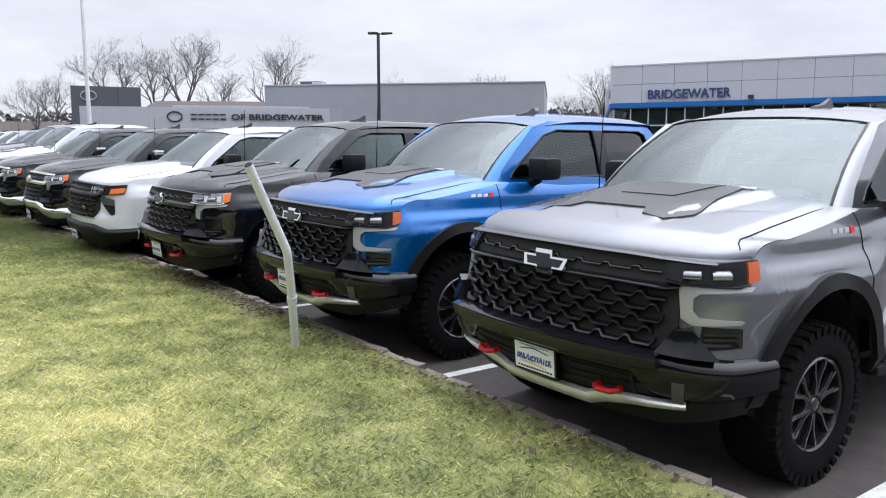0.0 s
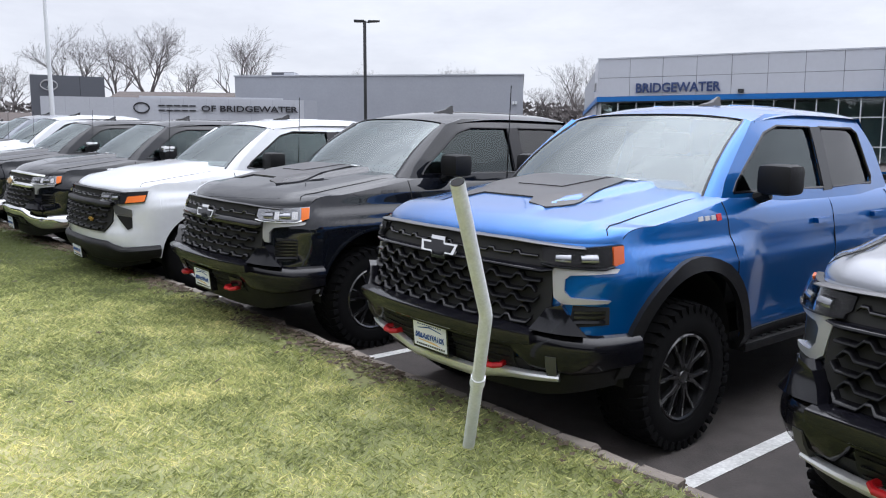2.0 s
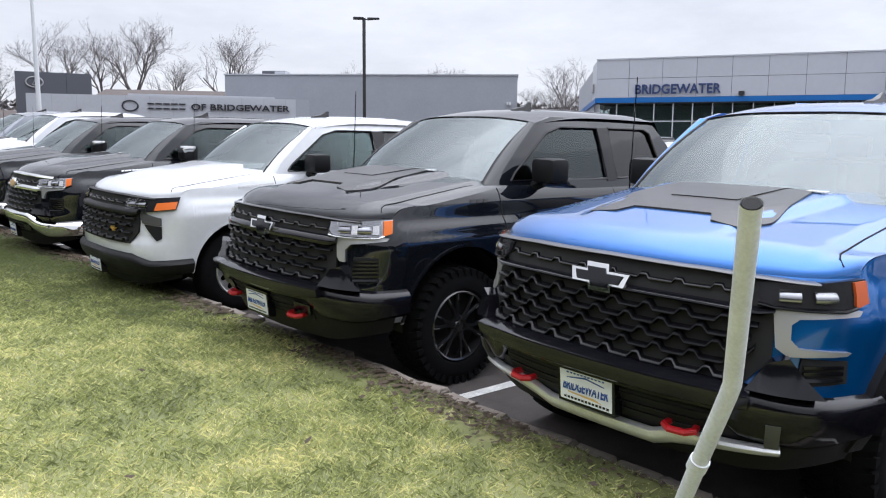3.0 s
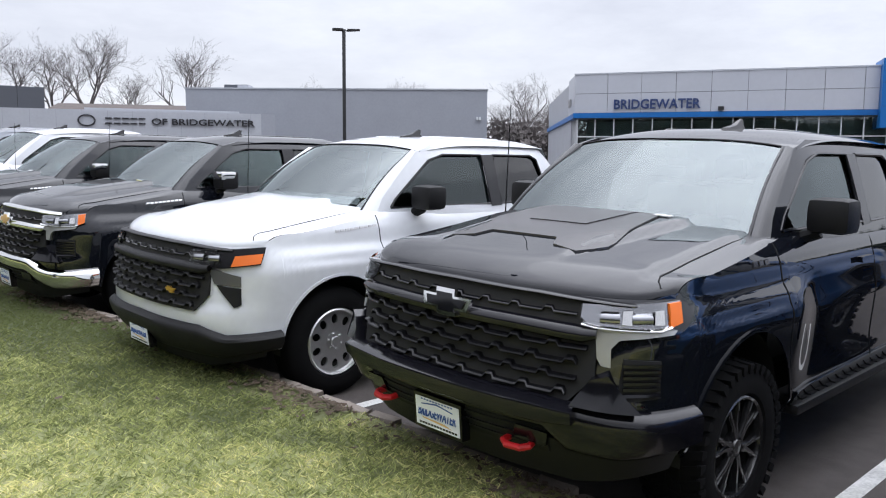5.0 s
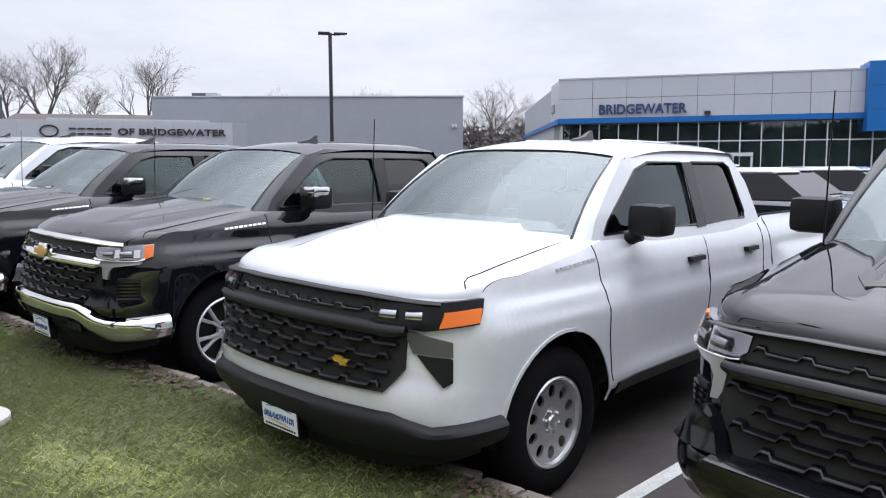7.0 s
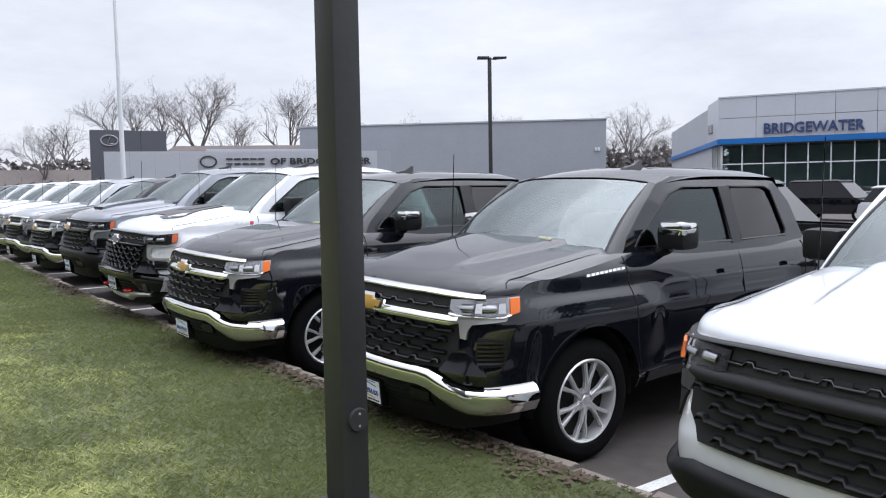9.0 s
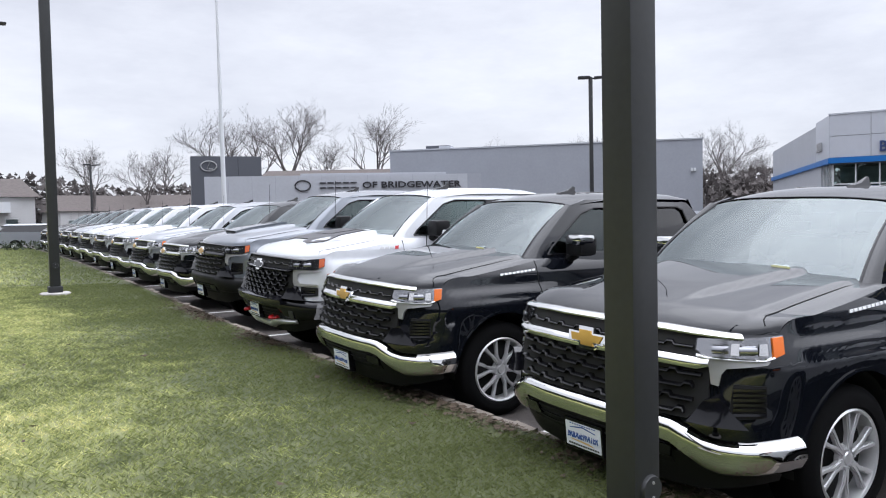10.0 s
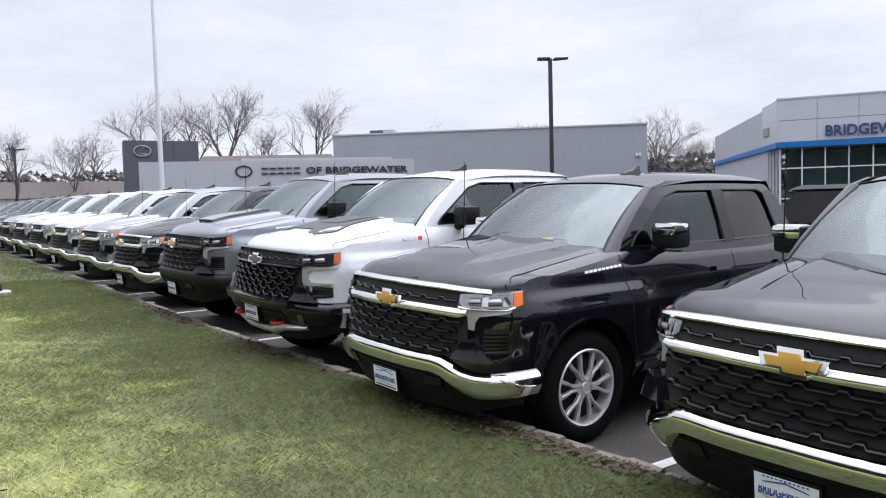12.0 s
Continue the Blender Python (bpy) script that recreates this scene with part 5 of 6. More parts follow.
lettering(shop, "BRIDGEWATER", S_A, S_B, 2.95, 9.1, 5.86, 0.72, 0.12, SIGN_LETTER)
wall_part("wall_lamp", shop, S_A, S_B, 10.3, 10.7, 5.35, 5.6, 0.3, 0.3, BRONZE)
wall_part("back_room", shop, S_A, S_B, 0.3, 30, G, 4.8, -4.0, 0.2, FRAME_WHITE)
wall_part("shop_pane", shop, S_A, S_B, 0.1, 30, G, 4.88, -0.35, 0.02, SHOP_GLASS).visible_shadow = False
for k in range(22):
    s = 0.1 + k * 1.4
    wall_part("mullion", shop, S_A, S_B, s, s + 0.08, G, 4.88, -0.25, 0.12, FRAME_WHITE)
for z in (1.4, 3.45):
    wall_part("transom", shop, S_A, S_B, 0.1, 30, z, z + 0.08, -0.255, 0.11, FRAME_WHITE)
wall_part("door_surround", shop, S_A, S_B, 11.0, 13.6, 2.4, 2.65, 0.15, 0.5, FRAME_WHITE)
for s in (11.0, 12.2, 13.45):
    wall_part("door_post", shop, S_A, S_B, s, s + 0.15, G, 2.4, 0.1, 0.3, FRAME_WHITE)
# side of the showroom running back
S_C = (68.0, 63.2)
side_len = math.hypot(S_C[0] - S_A[0], S_C[1] - S_A[1])
wall_part("side_parapet", shop, S_C, S_A, side_len - 5, side_len - 0.02, 5.25, 8.1, 0, 0.3, PANEL_LIGHT)
wall_part("side_wall", shop, S_C, S_A, 0, side_len - 5, 5.25, 7.9, -0.1, 0.3, STUCCO_LIGHT)
wall_part("side_base", shop, S_C, S_A, 0, side_len - 3.5, G, 4.88, -0.1, 0.3, STUCCO_LIGHT)
wall_part("side_band", shop, S_C, S_A, 0, side_len, 4.88, 5.25, 0.08, 0.4, SIGN_BLUE, "blue metal band")
wall_part("side_glass", shop, S_C, S_A, side_len - 3.5, side_len - 0.3, G, 4.88, -0.3, 0.05, SHOP_GLASS)
for k in range(4):
    wall_part("mullion", shop, S_C, S_A, side_len - 3.5 + k * 1.05, side_len - 3.4 + k * 1.05, G, 4.88, -0.2, 0.12, FRAME_WHITE)
for k in range(4):
    wall_part("brand_block", shop, S_C, S_A, side_len - 4.2 + k * 0.45, side_len - 3.85 + k * 0.45, 5.9, 6.5, 0.12, 0.1, SATIN, "grey brand lettering block")
# blue entrance tower
wall_part("entrance_tower", shop, S_A, S_B, L, L + 9.5, 4.0, 8.55, 0.9, 3, SIGN_BLUE, "blue entrance tower")
for z in (5.4, 6.95):
    wall_part("tower_joint", shop, S_A, S_B, L, L + 9.5, z, z + 0.03, 0.91, 0.02, SIGN_LETTER)
wall_part("tower_window", shop, S_A, S_B, L + 2.6, L + 8, 4.2, 6.1, 0.96, 0.1, FRAME_WHITE)
wall_part("tower_pane", shop, S_A, S_B, L + 2.8, L + 8, 4.3, 5.95, 1.0, 0.05, SHOP_GLASS)
ta, tb = along(S_A, S_B, L + 3.2, L + 4.2, 0.95)
tdx, tdy = tb[0] - ta[0], tb[1] - ta[1]
bm = bmesh.new()
slab(bm, bowtie(4.2, 0.9, 7.35), lambda s, z, o: Vector((ta[0] + tdx * s + tdy * o, ta[1] + tdy * s - tdx * o, z)), 0.15, step=1)
emb = part("badge", bm, CHROME, shop, "gold badge with a chrome edge")
bm = bmesh.new()
slab(bm, bowtie(3.9, 0.65, 7.35), lambda s, z, o: Vector((ta[0] + tdx * s + tdy * o, ta[1] + tdy * s - tdx * o, z)), 0.02, step=1, lift=0.152)
part("badge_face", bm, GOLD, emb)


# ---- poles ----
def lamp_pole(x, y, height, label, half=0.072, turn=0, z0=None, heads=1):
    z0 = lawn_z(x, y) if z0 is None else z0
    p = thing("lamp_pole", pose(x, y, z0, 0, 0, turn), label, "lamp pole", "lamp poles")
    bm = bmesh.new()
    lathe(bm, [(0.001, 0.045), (0.24, 0.045), (0.27, 0.03), (0.28, -0.4)], 28, axis="z")
    part("footing", bm, CONCRETE, p, "round concrete footing")
    part("base_cover", boxes((-0.125, 0.125, -0.125, 0.125, 0.045, 0.16), bevel=0.012), BRONZE, p)
    part("shaft", boxes((-half, half, -half, half, 0.15, height), bevel=0.012), BRONZE, p)
    bm = bmesh.new()
    lathe(bm, [(0.001, -half - 0.016), (0.05, -half - 0.016), (0.055, -half - 0.004), (0.055, -half + 0.01)], 20)
    hole = part("hand_hole_cover", bm, BRONZE, p)
    hole.matrix_basis = Matrix.Translation((0.01, 0, 0.55))
    for k in (-0.028, 0.028):
        bm = bmesh.new()
        lathe(bm, [(0.001, -half - 0.022), (0.006, -half - 0.02), (0.007, -half - 0.01)], 8)
        b = part("screw", bm, SATIN, hole)
        b.matrix_basis = Matrix.Translation((0, 0, k))
    if heads:
        part("lamp_arm", boxes((0, 0.35, -0.03, 0.03, height - 0.10, height - 0.04), bevel=0.01), BRONZE, p)
        bm = bmesh.new()
        box(bm, 0.18, 0.85, -0.19, 0.19, height - 0.10, height + 0.02, 0.03)
        for v in bm.verts:
            if v.co.x > 0.5:
                v.co.z += 0.06 * (0.85 - v.co.x) if v.co.z > height - 0.05 else 0.05
        part("lamp_head", bm, BRONZE, p)
        if heads > 1:
            part("lamp_head", boxes((-0.6, -0.02, -0.19, 0.19, height - 0.08, height + 0.04), bevel=0.03), BRONZE, p)
    return p


lamp_pole(-1.70, 13.63, 8.6, "dark bronze square lamp pole on a concrete footing", turn=5)
lamp_pole(-2.38, 27.9, 8.6, "dark bronze square lamp pole on the grass verge", half=0.09)
lamp_pole(-2.95, 46.0, 8.9, "dark bronze lamp pole at the end of the verge", half=0.10)
lamp_pole(22.44, 40.4, 8.05, "dark double-headed lamp pole among the trucks", half=0.09, turn=-35, z0=rise(40), heads=2)
lamp_pole(5.9, 86.0, 6.6, "small far lamp pole with twin heads", half=0.07, turn=20, z0=rise(60), heads=2)

flag = thing("flagpole", pose(13.1, 70.5, rise(60), 1.0, -0.8, 0), "tall tapered white flagpole", "flagpole")
bm = bmesh.new()
tube(bm, [(0, 0, 0), (0, 0, 9), (0, 0, 18)], [0.19, 0.15, 0.08], 14)
part("mast", bm, FRAME_WHITE, flag)
bm = bmesh.new()
bmesh.ops.create_uvsphere(bm, u_segments=14, v_segments=8, radius=0.16, matrix=Matrix.Translation((0, 0, 18.1)))
part("finial", bm, GOLD, flag)

pipe = thing("bent_post", pose(-0.467, 5.431, lawn_z(-0.467, 5.431)), "bent weathered white plastic pipe in the grass", "post")
bm = bmesh.new()
zb = lawn_z(-0.467, 5.431)
tube(bm, [(0, 0, -0.1), (-0.139, -0.238, 0.427 - zb), (-0.235, -0.39, 0.74 - zb), (-0.25, -0.412, 0.79 - zb), (-0.262, -0.42, 0.82 - zb), (-0.614, -0.634, 1.416 - zb)], 0.031, 16, cap=False)
part("pipe", bm, PVC, pipe)
bm = bmesh.new()
tube(bm, [(-0.132, -0.226, 0.405 - zb), (-0.146, -0.250, 0.45 - zb)], 0.037, 16)
part("coupling", bm, PVC, pipe)
# near-black plug for the shade inside the open pipe end
bm = bmesh.new()
tube(bm, [(-0.60, -0.6255, 1.392 - zb), (-0.6138, -0.6339, 1.4155 - zb)], 0.026, 12)
part("pipe_bore_shade", bm, DARK, pipe)


# ---- bare trees ----
def branch(bm, rnd, p, d, length, r, level, sides):
    pts, rad = [p], [r]
    n = 4 if level < 2 else 3
    q = p.copy()
    for k in range(n):
        d = (d + Vector((rnd.uniform(-1, 1), rnd.uniform(-1, 1), rnd.uniform(-0.4, 0.9))) * (0.13 if level == 0 else 0.22)).normalized()
        q = q + d * length / n
        pts.append(q)
        rad.append(max(0.011, r * (1 - 0.55 * (k + 1) / n)))
    tube(bm, pts, rad, sides if level == 0 else 4 if level < 3 else 3, cap=False)
    if level >= 4:
        return
    kids = {0: 7, 1: 5, 2: 4, 3: 3}[level]
    for k in range(kids):
        f = 0.35 + 0.65 * (k + rnd.random()) / kids if level else 0.38 + 0.62 * (k + rnd.random()) / kids
        i = min(n - 1, int(f * n))
        base = pts[i].lerp(pts[i + 1], f * n - i)
        turn = Matrix.Rotation(rnd.uniform(0, 6.283), 3, d) @ d.orthogonal().normalized()
        way = (d * rnd.uniform(0.5, 1.0) + turn * rnd.uniform(0.5, 0.95) + Vector((0, 0, 0.22))).normalized()
        branch(bm, rnd, base, way, length * rnd.uniform(0.48, 0.68), rad[i] * rnd.uniform(0.45, 0.65), level + 1, sides)


def bare_tree(seed, height):
    rnd = random.Random(seed)
    t = new("tree")
    tagged(t, "tall leafless tree with a fine spreading crown", "tree", "bare trees")
    bm = bmesh.new()
    pts = [(0, 0, -0.5), (0.05 * height * rnd.uniform(-0.3, 0.3), 0, height * 0.2), (0.05 * height * rnd.uniform(-0.5, 0.5), 0.02 * height, height * 0.38)]
    tube(bm, pts, [0.026 * height, 0.02 * height, 0.016 * height], 8)
    part("trunk", bm, BARK, t)
    bm = bmesh.new()
    for k in range(4):
        a = k * 1.57 + rnd.uniform(-0.5, 0.5)
        branch(bm, rnd, Vector(pts[-1]) - Vector((0, 0, 0.03 * height * k)), Vector((0.42 * math.cos(a), 0.42 * math.sin(a), 1)).normalized(), height * rnd.uniform(0.42, 0.5), 0.012 * height, 0 if k < 2 else 1, 6)
    crown = part("crown", bm, TWIGS, t)
    # top of the crown comes to the stated height
    top = max(v.co.z for v in crown.data.vertices)
    for v in crown.data.vertices:
        v.co.z = pts[-1][2] + (v.co.z - pts[-1][2]) * ((height - pts[-1][2]) / (top - pts[-1][2]) if v.co.z > pts[-1][2] else 1)
    return t


TREE_KINDS = [bare_tree(s, 17.0) for s in (3, 8, 15, 21)]
TREE_AT = [(40.6, 170, 23.4), (48.6, 170, 24.7), (50.6, 156, 24.3), (63.4, 170, 20.5), (77.9, 174, 27.2), (110.6, 172, 21.4), (148.4, 180, 24.4),
           (82.6, 83.9, 10.5), (143.7, 130, 22.2), (86.8, 83.8, 10.8), (89.0, 80.0, 10.0), (93, 84, 10.5), (22.4, 148, 13.0), (28.4, 162, 16.8), (10.6, 121.4, 11.9), (1.7, 135, 7.5), (112, 40, 12), (120, 30, 13)]
rnd = random.Random(5)
for i, (x, y, hh) in enumerate(TREE_AT):
    k = i % 4
    f = (hh - G) / 17.0 * 1.06
    m = pose(x, y, G, 0, 0, rnd.uniform(0, 360))
    if i < 4:
        TREE_KINDS[k].scale = (f, f, f)
        TREE_KINDS[k].matrix_basis = m @ Matrix.Diagonal((f * 0.78, f * 0.78, f, 1))
    else:
        o = copy_thing(TREE_KINDS[k], m)
        o.matrix_basis = m @ Matrix.Diagonal((f * 0.78, f * 0.78, f, 1))


# low woodland along the horizon, and unseen belts added behind and across the road
def brush_belt(name, points, label, mat, lo, hi, density, seed, size=0.9):
    rnd = random.Random(seed)
    verts, faces = [], []
    for (x0, y0), (x1, y1) in zip(points, points[1:]):
        n = int(math.hypot(x1 - x0, y1 - y0) * density)
        for _ in range(n):
            t = rnd.random()
            px, py = x0 + (x1 - x0) * t + rnd.uniform(-3, 3), y0 + (y1 - y0) * t + rnd.uniform(-3, 3)
            top = lo + (hi - lo) * (0.5 + 0.5 * noise.noise((px * 0.07, py * 0.07, seed))) * rnd.uniform(0.75, 1.05)
            z = rnd.uniform(0, 1) ** 0.8 * top + G - 0.3
            s = size * rnd.uniform(0.4, 1.1) * (1.15 - 0.6 * z / (top + 1))
            a, e = rnd.uniform(0, 6.28), rnd.uniform(-0.9, 0.9)
            u = Vector((math.cos(a), math.sin(a), 0)) * s
            w = Vector((-math.sin(a) * math.sin(e), math.cos(a) * math.sin(e), math.cos(e))) * s * rnd.uniform(0.6, 1.5)
            c = Vector((px, py, z))
            b = len(verts)
            verts += [c - u, c + w * 0.35 - u * 0.2, c + w, c + u * 0.6 + w * 0.2, c + u, c - w * 0.4]
            faces += [(b, b + 1, b + 5), (b + 1, b + 2, b + 3), (b + 3, b + 4, b + 5), (b + 1, b + 3, b + 5)]
    me = bpy.data.meshes.new(name)
    me.from_pydata([tuple(v) for v in verts], [], faces)
    me.materials.append(mat)
    return tagged(new(name, me), label, "woodland", kind="stuff")


brush_belt("far_woodland", [(-60, 150), (-10, 150), (30, 165), (70, 150), (110, 110), (140, 60)], "grey-brown leafless woodland along the horizon", BRUSH, 7, 11, 60, 3, 1.2)
brush_belt("near_thicket", [(84, 80), (96, 88), (104, 84)], "leafless thicket between the two buildings", BRUSH, 4, 9, 140, 9, 0.8)
# added out of view, so that the car paint reflects something dark low down
brush_belt("unseen_tree_belt", [(-34, -90), (-33, -20), (-32, 40), (-36, 110)], "unseen dark tree belt added beyond the verge to darken reflections", HEDGE, 7, 13, 60, 4, 1.8)
brush_belt("unseen_tree_belt", [(-60, -80), (-10, -75), (40, -60), (110, -60), (150, 0)], "unseen dark tree belt added behind the lot to darken reflections", HEDGE, 7, 14, 50, 6, 1.9)
brush_belt("hedge", [(-3.2, 56.5), (-0.5, 57.0)], "clipped dark hedge at the end of the verge", HEDGE, 0.9, 1.1, 500, 12, 0.12)


# houses far off
def house(x, y, w, d, wall_h, roof_h, turn, label, balconies=0):
    h = thing("house", pose(x, y, G, 0, 0, turn), label, "house", "far houses")
    part("wall", boxes((-w / 2, w / 2, -d / 2, d / 2, 0, wall_h)), HOUSE_WALL, h, smooth=False)
    bm = bmesh.new()
    e = 0.5
    vs = [bm.verts.new(c) for c in ((-w / 2 - e, -d / 2 - e, wall_h), (w / 2 + e, -d / 2 - e, wall_h), (w / 2 + e, d / 2 + e, wall_h), (-w / 2 - e, d / 2 + e, wall_h), (-w / 2 + 1, 0, wall_h + roof_h), (w / 2 - 1, 0, wall_h + roof_h))]
    for f in ((0, 1, 5, 4), (1, 2, 5), (2, 3, 4, 5), (3, 0, 4), (3, 2, 1, 0)):
        bm.faces.new([vs[i] for i in f])
    part("roof", bm, ROOF_SHINGLE, h, smooth=False)
    for k in range(int(w / 3)):
        for z in ((1.0, 2.2), (3.8, 5.0)):
            if z[1] < wall_h:
                x0 = -w / 2 + 1.2 + k * 3
                wn_ = part("window", boxes((x0, x0 + 1.1, -d / 2 - 0.06, -d / 2 + 0.05, *z)), SHOP_GLASS, h, smooth=False)
                part("frame", boxes((x0 - 0.1, x0 + 1.2, -d / 2 - 0.04, -d / 2 + 0.04, z[1], z[1] + 0.1)), FRAME_WHITE, wn_, smooth=False)
    for k in range(balconies):
        part("balcony", boxes((-w / 2 + 2 + k * 6, -w / 2 + 4.6 + k * 6, -d / 2 - 1.4, -d / 2, 2.9, 3.1), (-w / 2 + 2 + k * 6, -w / 2 + 2.2 + k * 6, -d / 2 - 1.4, -d / 2 - 1.2, 0, 5.4), (-w / 2 + 2 + k * 6, -w / 2 + 4.6 + k * 6, -d / 2 - 1.4, -d / 2 - 1.35, 3.1, 4.0)), FRAME_WHITE, h, smooth=False)
    return h


house(-3.5, 112, 13, 10, 4.6, 2.2, 0, "pale two-storey apartment house with balconies", 2)
house(16, 150, 16, 10, 3.6, 2.6, 10, "pale house with a brown shingle roof")
house(30, 152, 16, 10, 3.6, 2.8, -8, "pale house with a brown shingle roof")
house(43, 120, 20, 10, 7.0, 1.9, -30, "brown-roofed building behind the dealership")


# ---- other parked cars ----
def parked_car(m, paint_mat, label, roof=1.7, length=4.7):
    """An estate-shaped car: body, glass house, wheels."""
    c = thing("parked_car", m, label, "car", "cars parked behind the row")
    bm = bmesh.new()
    prof = [(0.0, 0.35), (0.02, 0.75), (0.25, 0.92), (1.15, 1.05), (length - 0.1, 1.08), (length, 0.7), (length - 0.05, 0.35)]
    def ring(y, k):
        return [bm.verts.new((x, y, z)) for x, z in prof]
    a, b = ring(-0.9, 0), ring(0.9, 0)
    bm.faces.new(a)
    bm.faces.new(b[::-1])
    for i in range(len(prof)):
        j = (i + 1) % len(prof)
        bm.faces.new((a[j], a[i], b[i], b[j]))
    bmesh.ops.recalc_face_normals(bm, faces=bm.faces)
    bmesh.ops.bevel(bm, geom=list(bm.edges), offset=0.06, segments=2, affect="EDGES")
    part("body", bm, paint_mat, c)
    def cabin(z0, z1, x0, x1, x2, x3, w0, w1):
        q = bmesh.new()
        lo = [q.verts.new((x, y, z0)) for x, y in ((x0, -w0), (x3, -w0), (x3, w0), (x0, w0))]
        hi = [q.verts.new((x, y, z1)) for x, y in ((x1, -w1), (x2, -w1), (x2, w1), (x1, w1))]
        q.faces.new(hi)
        q.faces.new(lo[::-1])
        for i in range(4):
            q.faces.new((lo[i], lo[(i + 1) % 4], hi[(i + 1) % 4], hi[i]))
        bmesh.ops.recalc_face_normals(q, faces=q.faces)
        bmesh.ops.bevel(q, geom=list(q.edges), offset=0.04, segments=2, affect="EDGES")
        return q
    part("glass_house", cabin(1.04, roof - 0.08, 1.1, 1.85, length - 0.55, length - 0.15, 0.84, 0.68), GLOSS, c, "dark windows")
    part("roof", cabin(roof - 0.10, roof, 1.75, 1.95, length - 0.6, length - 0.4, 0.70, 0.62), paint_mat, c)
    for x in (0.85, length - 0.95):
        for s in (-1, 1):
            bm = bmesh.new()
            lathe(bm, [(0.2, -0.11), (0.31, -0.11), (0.34, -0.08), (0.34, 0.08), (0.31, 0.11), (0.2, 0.11)], 28, close=True)
            w = part("wheel", bm, RUBBER, c)
            w.matrix_basis = Matrix.Translation((x, s * 0.80, 0.34))
            bm = bmesh.new()
            lathe(bm, [(0.001, -0.09 * -s), (0.2, -0.10 * -s)], 20)
            part("rim", bm, ALLOY, w)
    return c


for x, y, turn, col, lab in ((13.5, 12.6, 90, "white", "white estate car parked behind the trucks"), (20.5, 13.0, 90, "white", "white estate car near the showroom"), (17.0, 13.5, 90, "grey", "grey estate car behind the trucks"), (10.5, 20.5, 92, "slate", "dark car parked behind the black trucks"), (9.5, 16.3, 90, "black", "black car behind the black truck"), (24, 14, 90, "silver", "silver car near the showroom"), (28, 20, 90, "white", "white car near the showroom"), (33, 26, 90, "black", "black car near the showroom")):
    parked_car(pose(x, y, rise(y) - 0.03, 0, 0, turn), PAINT[col], lab, 1.9 if col == "black" else 1.7)
parked_car(pose(2.2, 60, rise(60) - 0.03, 0, 0, 185), PAINT["grey"], "grey car crossing the end of the verge", 1.5)


# ---- kerb stones, grass, litter ----
kerb = tagged(new("kerb"), "low granite block kerb between grass and asphalt", "kerb", kind="structure")
KERB_ME = []
for k in range(6):
    bm = bmesh.new()
    box(bm, -0.048, 0.048, -0.125, 0.125, -0.24, 0.0, 0.018)
    r = random.Random(k)
    for v in bm.verts:
        v.co += Vector((r.uniform(-1, 1), r.uniform(-1, 1), r.uniform(-1, 1))) * 0.009
    KERB_ME.append(mesh_from("stone", bm, STONE))
r = random.Random(11)
y = -3.0
while y < 58:
    o = shared("stone", KERB_ME[r.randrange(6)], kerb, pose(kerb_x(y) + 0.05 + r.uniform(-0.012, 0.012), y, rise(y) + 0.152 + r.uniform(-0.012, 0.012), r.uniform(-2, 2), r.uniform(-3, 3), r.uniform(-3, 3) + math.degrees(math.atan2(kerb_x(y) - kerb_x(y + 0.5), 0.5))))
    y += 0.262


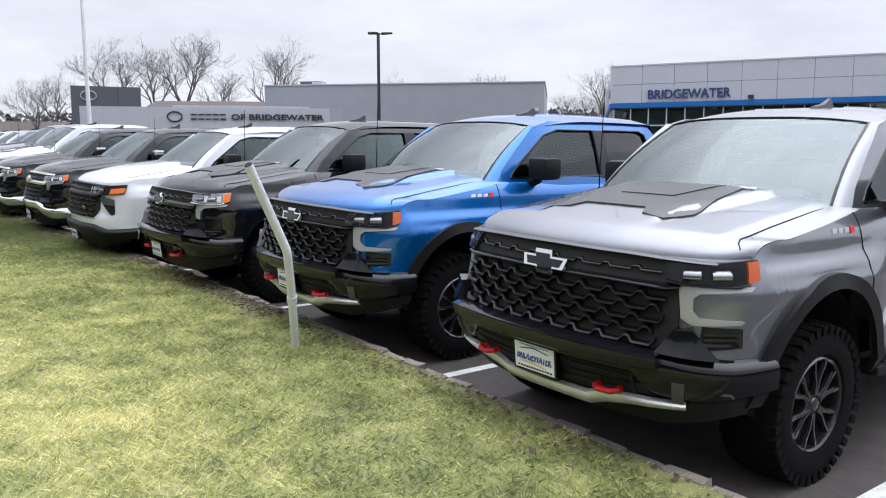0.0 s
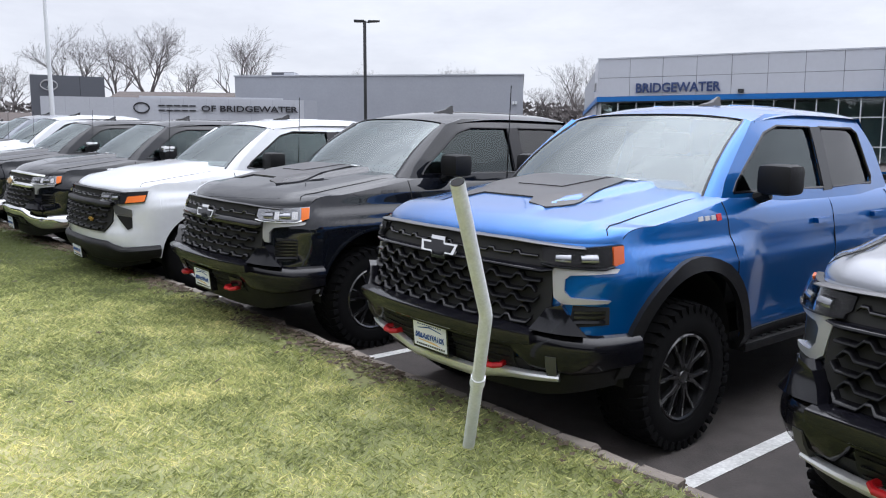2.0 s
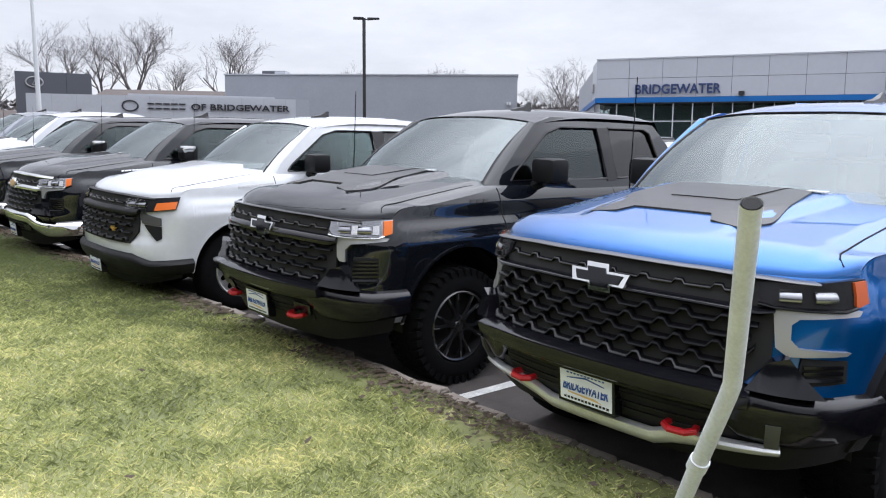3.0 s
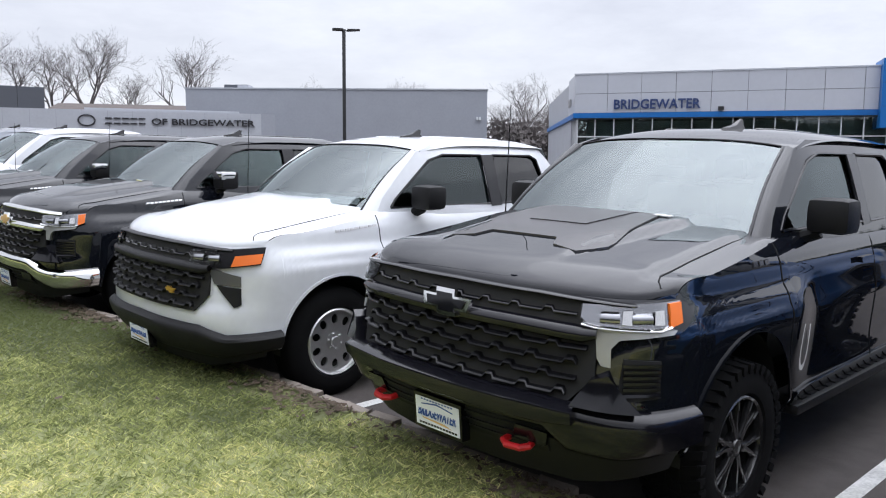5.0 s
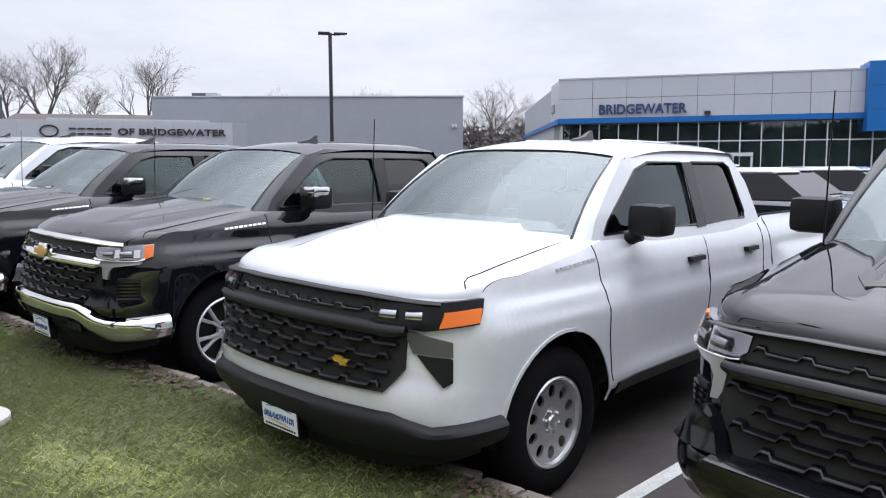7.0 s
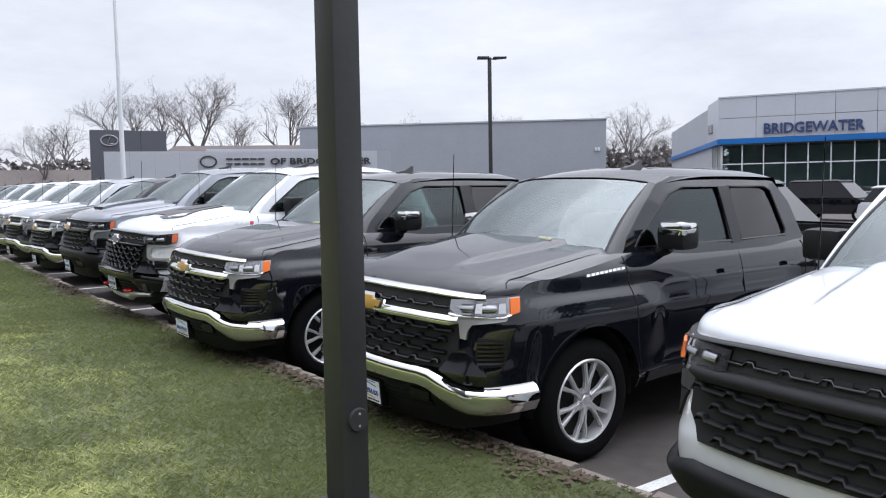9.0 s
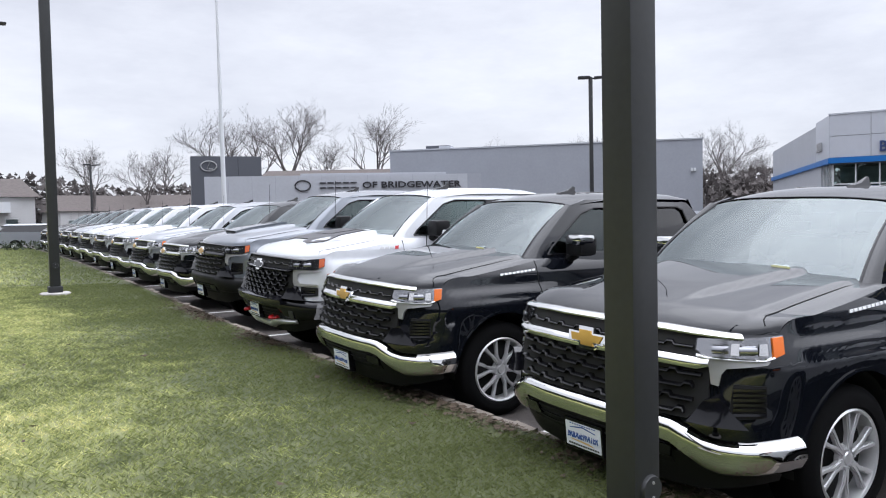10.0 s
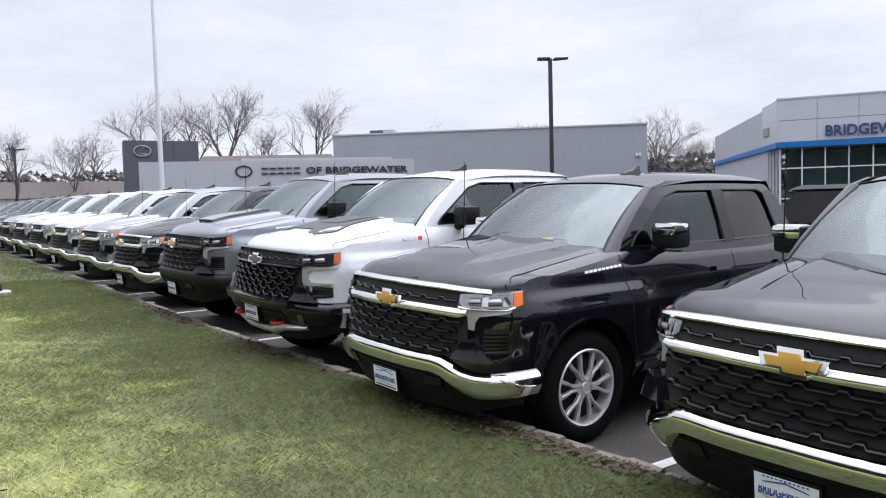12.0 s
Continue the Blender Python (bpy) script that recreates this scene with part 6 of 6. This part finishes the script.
def grass(name, u0, u1, y0, y1, per_m2, height, width, seed, label):
    g = np.random.default_rng(seed)
    n = int((u1 - u0) * (y1 - y0) * per_m2)
    u, yy = g.uniform(u0, u1, n), g.uniform(y0, y1, n)
    # bare earth in patches along the kerb
    bare = (u < 0.30 + 0.10 * np.sin(yy * 4.1)) & (np.sin(yy * 1.9) + np.sin(yy * 0.83 + 1.2) > 0.1) & (g.random(n) < 0.88)
    u, yy = u[~bare], yy[~bare]
    n = len(u)
    kx = -0.66 * (lambda t: t * t * (3 - 2 * t))(np.clip((yy - 7) / 17, 0, 1))
    xx = kx - 0.03 - u
    t = np.clip((yy - 22) / 26, 0, 1)
    base = np.where(yy < 22, 0.02 * yy - 0.28, 0.16 + 26 * 0.02 * (t - t * t / 2))
    zz = base + 0.16 + 0.022 * np.minimum(u + 0.03, 3.5) - 0.01 * np.maximum(0, u + 0.03 - 6) - 0.012
    a = g.uniform(0, 2 * np.pi, n)
    lean = g.uniform(0.1, 1.3, n)
    hh = height * g.uniform(0.45, 1.15, n) * np.where(u < 0.12, 0.6, 1)
    ww = width * g.uniform(0.6, 1.2, n)
    b = g.uniform(0, 2 * np.pi, n)
    co = np.empty((n, 4, 3), np.float32)
    root = np.stack([xx, yy, zz], 1)
    side = np.stack([np.cos(a), np.sin(a), 0 * a], 1) * ww[:, None] / 2
    way = np.stack([np.cos(b) * lean, np.sin(b) * lean, np.ones(n)], 1) * hh[:, None] * 0.55
    tip = np.stack([np.cos(b) * lean * 1.5, np.sin(b) * lean * 1.5, np.full(n, 0.95)], 1) * hh[:, None] * 0.95
    co[:, 0], co[:, 1] = root - side, root + side
    co[:, 2] = root + way + side * 0.8
    co[:, 3] = root + tip
    me = bpy.data.meshes.new(name)
    me.vertices.add(n * 4)
    me.vertices.foreach_set("co", co.ravel())
    tri = np.array([[0, 1, 2], [0, 2, 3]])
    idx = (np.arange(n)[:, None, None] * 4 + tri[None]).astype(np.int32)
    me.loops.add(n * 6)
    me.loops.foreach_set("vertex_index", idx.ravel())
    me.polygons.add(n * 2)
    me.polygons.foreach_set("loop_start", np.arange(n * 2, dtype=np.int32) * 3)
    me.update()
    me.validate()
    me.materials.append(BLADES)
    return tagged(new(name, me), label, "grass", kind="stuff")


grass("grass", -0.05, 5, -0.5, 16, 6000, 0.042, 0.0066, 1, "short mown grass blades, green and straw yellow")
grass("grass", 0, 5.5, 16, 30, 3800, 0.042, 0.0065, 2, "short mown grass blades, green and straw yellow")
grass("grass", 5, 9, 2, 16, 1500, 0.045, 0.007, 3, "short mown grass blades, green and straw yellow")
grass("grass", 5.5, 9, 16, 30, 1300, 0.05, 0.010, 5, "short mown grass blades, green and straw yellow")
grass("grass", 0, 14, 30, 58, 260, 0.07, 0.022, 4, "short mown grass blades, green and straw yellow")

# dead leaves gathered along the kerb and strewn on the lawn
LEAF = material("dead_leaf", (0.085, 0.062, 0.042), 0.9, var=0.4, scale=5, random_var=1.0)


def leaves(name, seed, n, spot, size, label):
    r = random.Random(seed)
    verts, faces = [], []
    for _ in range(n):
        x, y, z = spot(r)
        s, a = size * r.uniform(0.5, 1.2), r.uniform(0, 6.28)
        c, d = math.cos(a) * s, math.sin(a) * s
        b = len(verts)
        h1, h2, h3 = (r.uniform(0, 0.6) * s for _ in range(3))
        verts += [(x - c, y - d, z + h1), (x - d * 0.5, y + c * 0.5, z), (x + c, y + d, z + h2), (x + d * 0.5, y - c * 0.5, z + h3)]
        faces += [(b, b + 1, b + 2), (b, b + 2, b + 3)]
    me = bpy.data.meshes.new(name)
    me.from_pydata(verts, [], faces)
    me.materials.append(LEAF)
    return tagged(new(name, me), label, "dead leaves", kind="stuff")


def kerb_spot(r):
    while True:
        y = r.uniform(-1, 26)
        if math.sin(y * 1.9) + math.sin(y * 0.83 + 1.2) > 0.1 or r.random() < 0.15:
            break
    x = kerb_x(y) - 0.02 - abs(r.gauss(0, 0.15))
    return x, y, lawn_z(x, y) + 0.012


def lawn_spot(r):
    y = r.uniform(0, 24)
    x = kerb_x(y) - r.uniform(0.3, 5)
    return x, y, lawn_z(x, y) + 0.04


def gutter_spot(r):
    y = r.uniform(-1, 26)
    x = kerb_x(y) + 0.13 + abs(r.gauss(0, 0.12))
    return x, y, rise(y) - 0.026


leaves("leaf_litter", 7, 5200, kerb_spot, 0.026, "brown dead leaves gathered along the kerb")
leaves("leaf_litter", 8, 70, lawn_spot, 0.04, "single dead leaves strewn on the grass")
leaves("leaf_litter", 9, 900, gutter_spot, 0.02, "dead leaves in the gutter below the kerb")
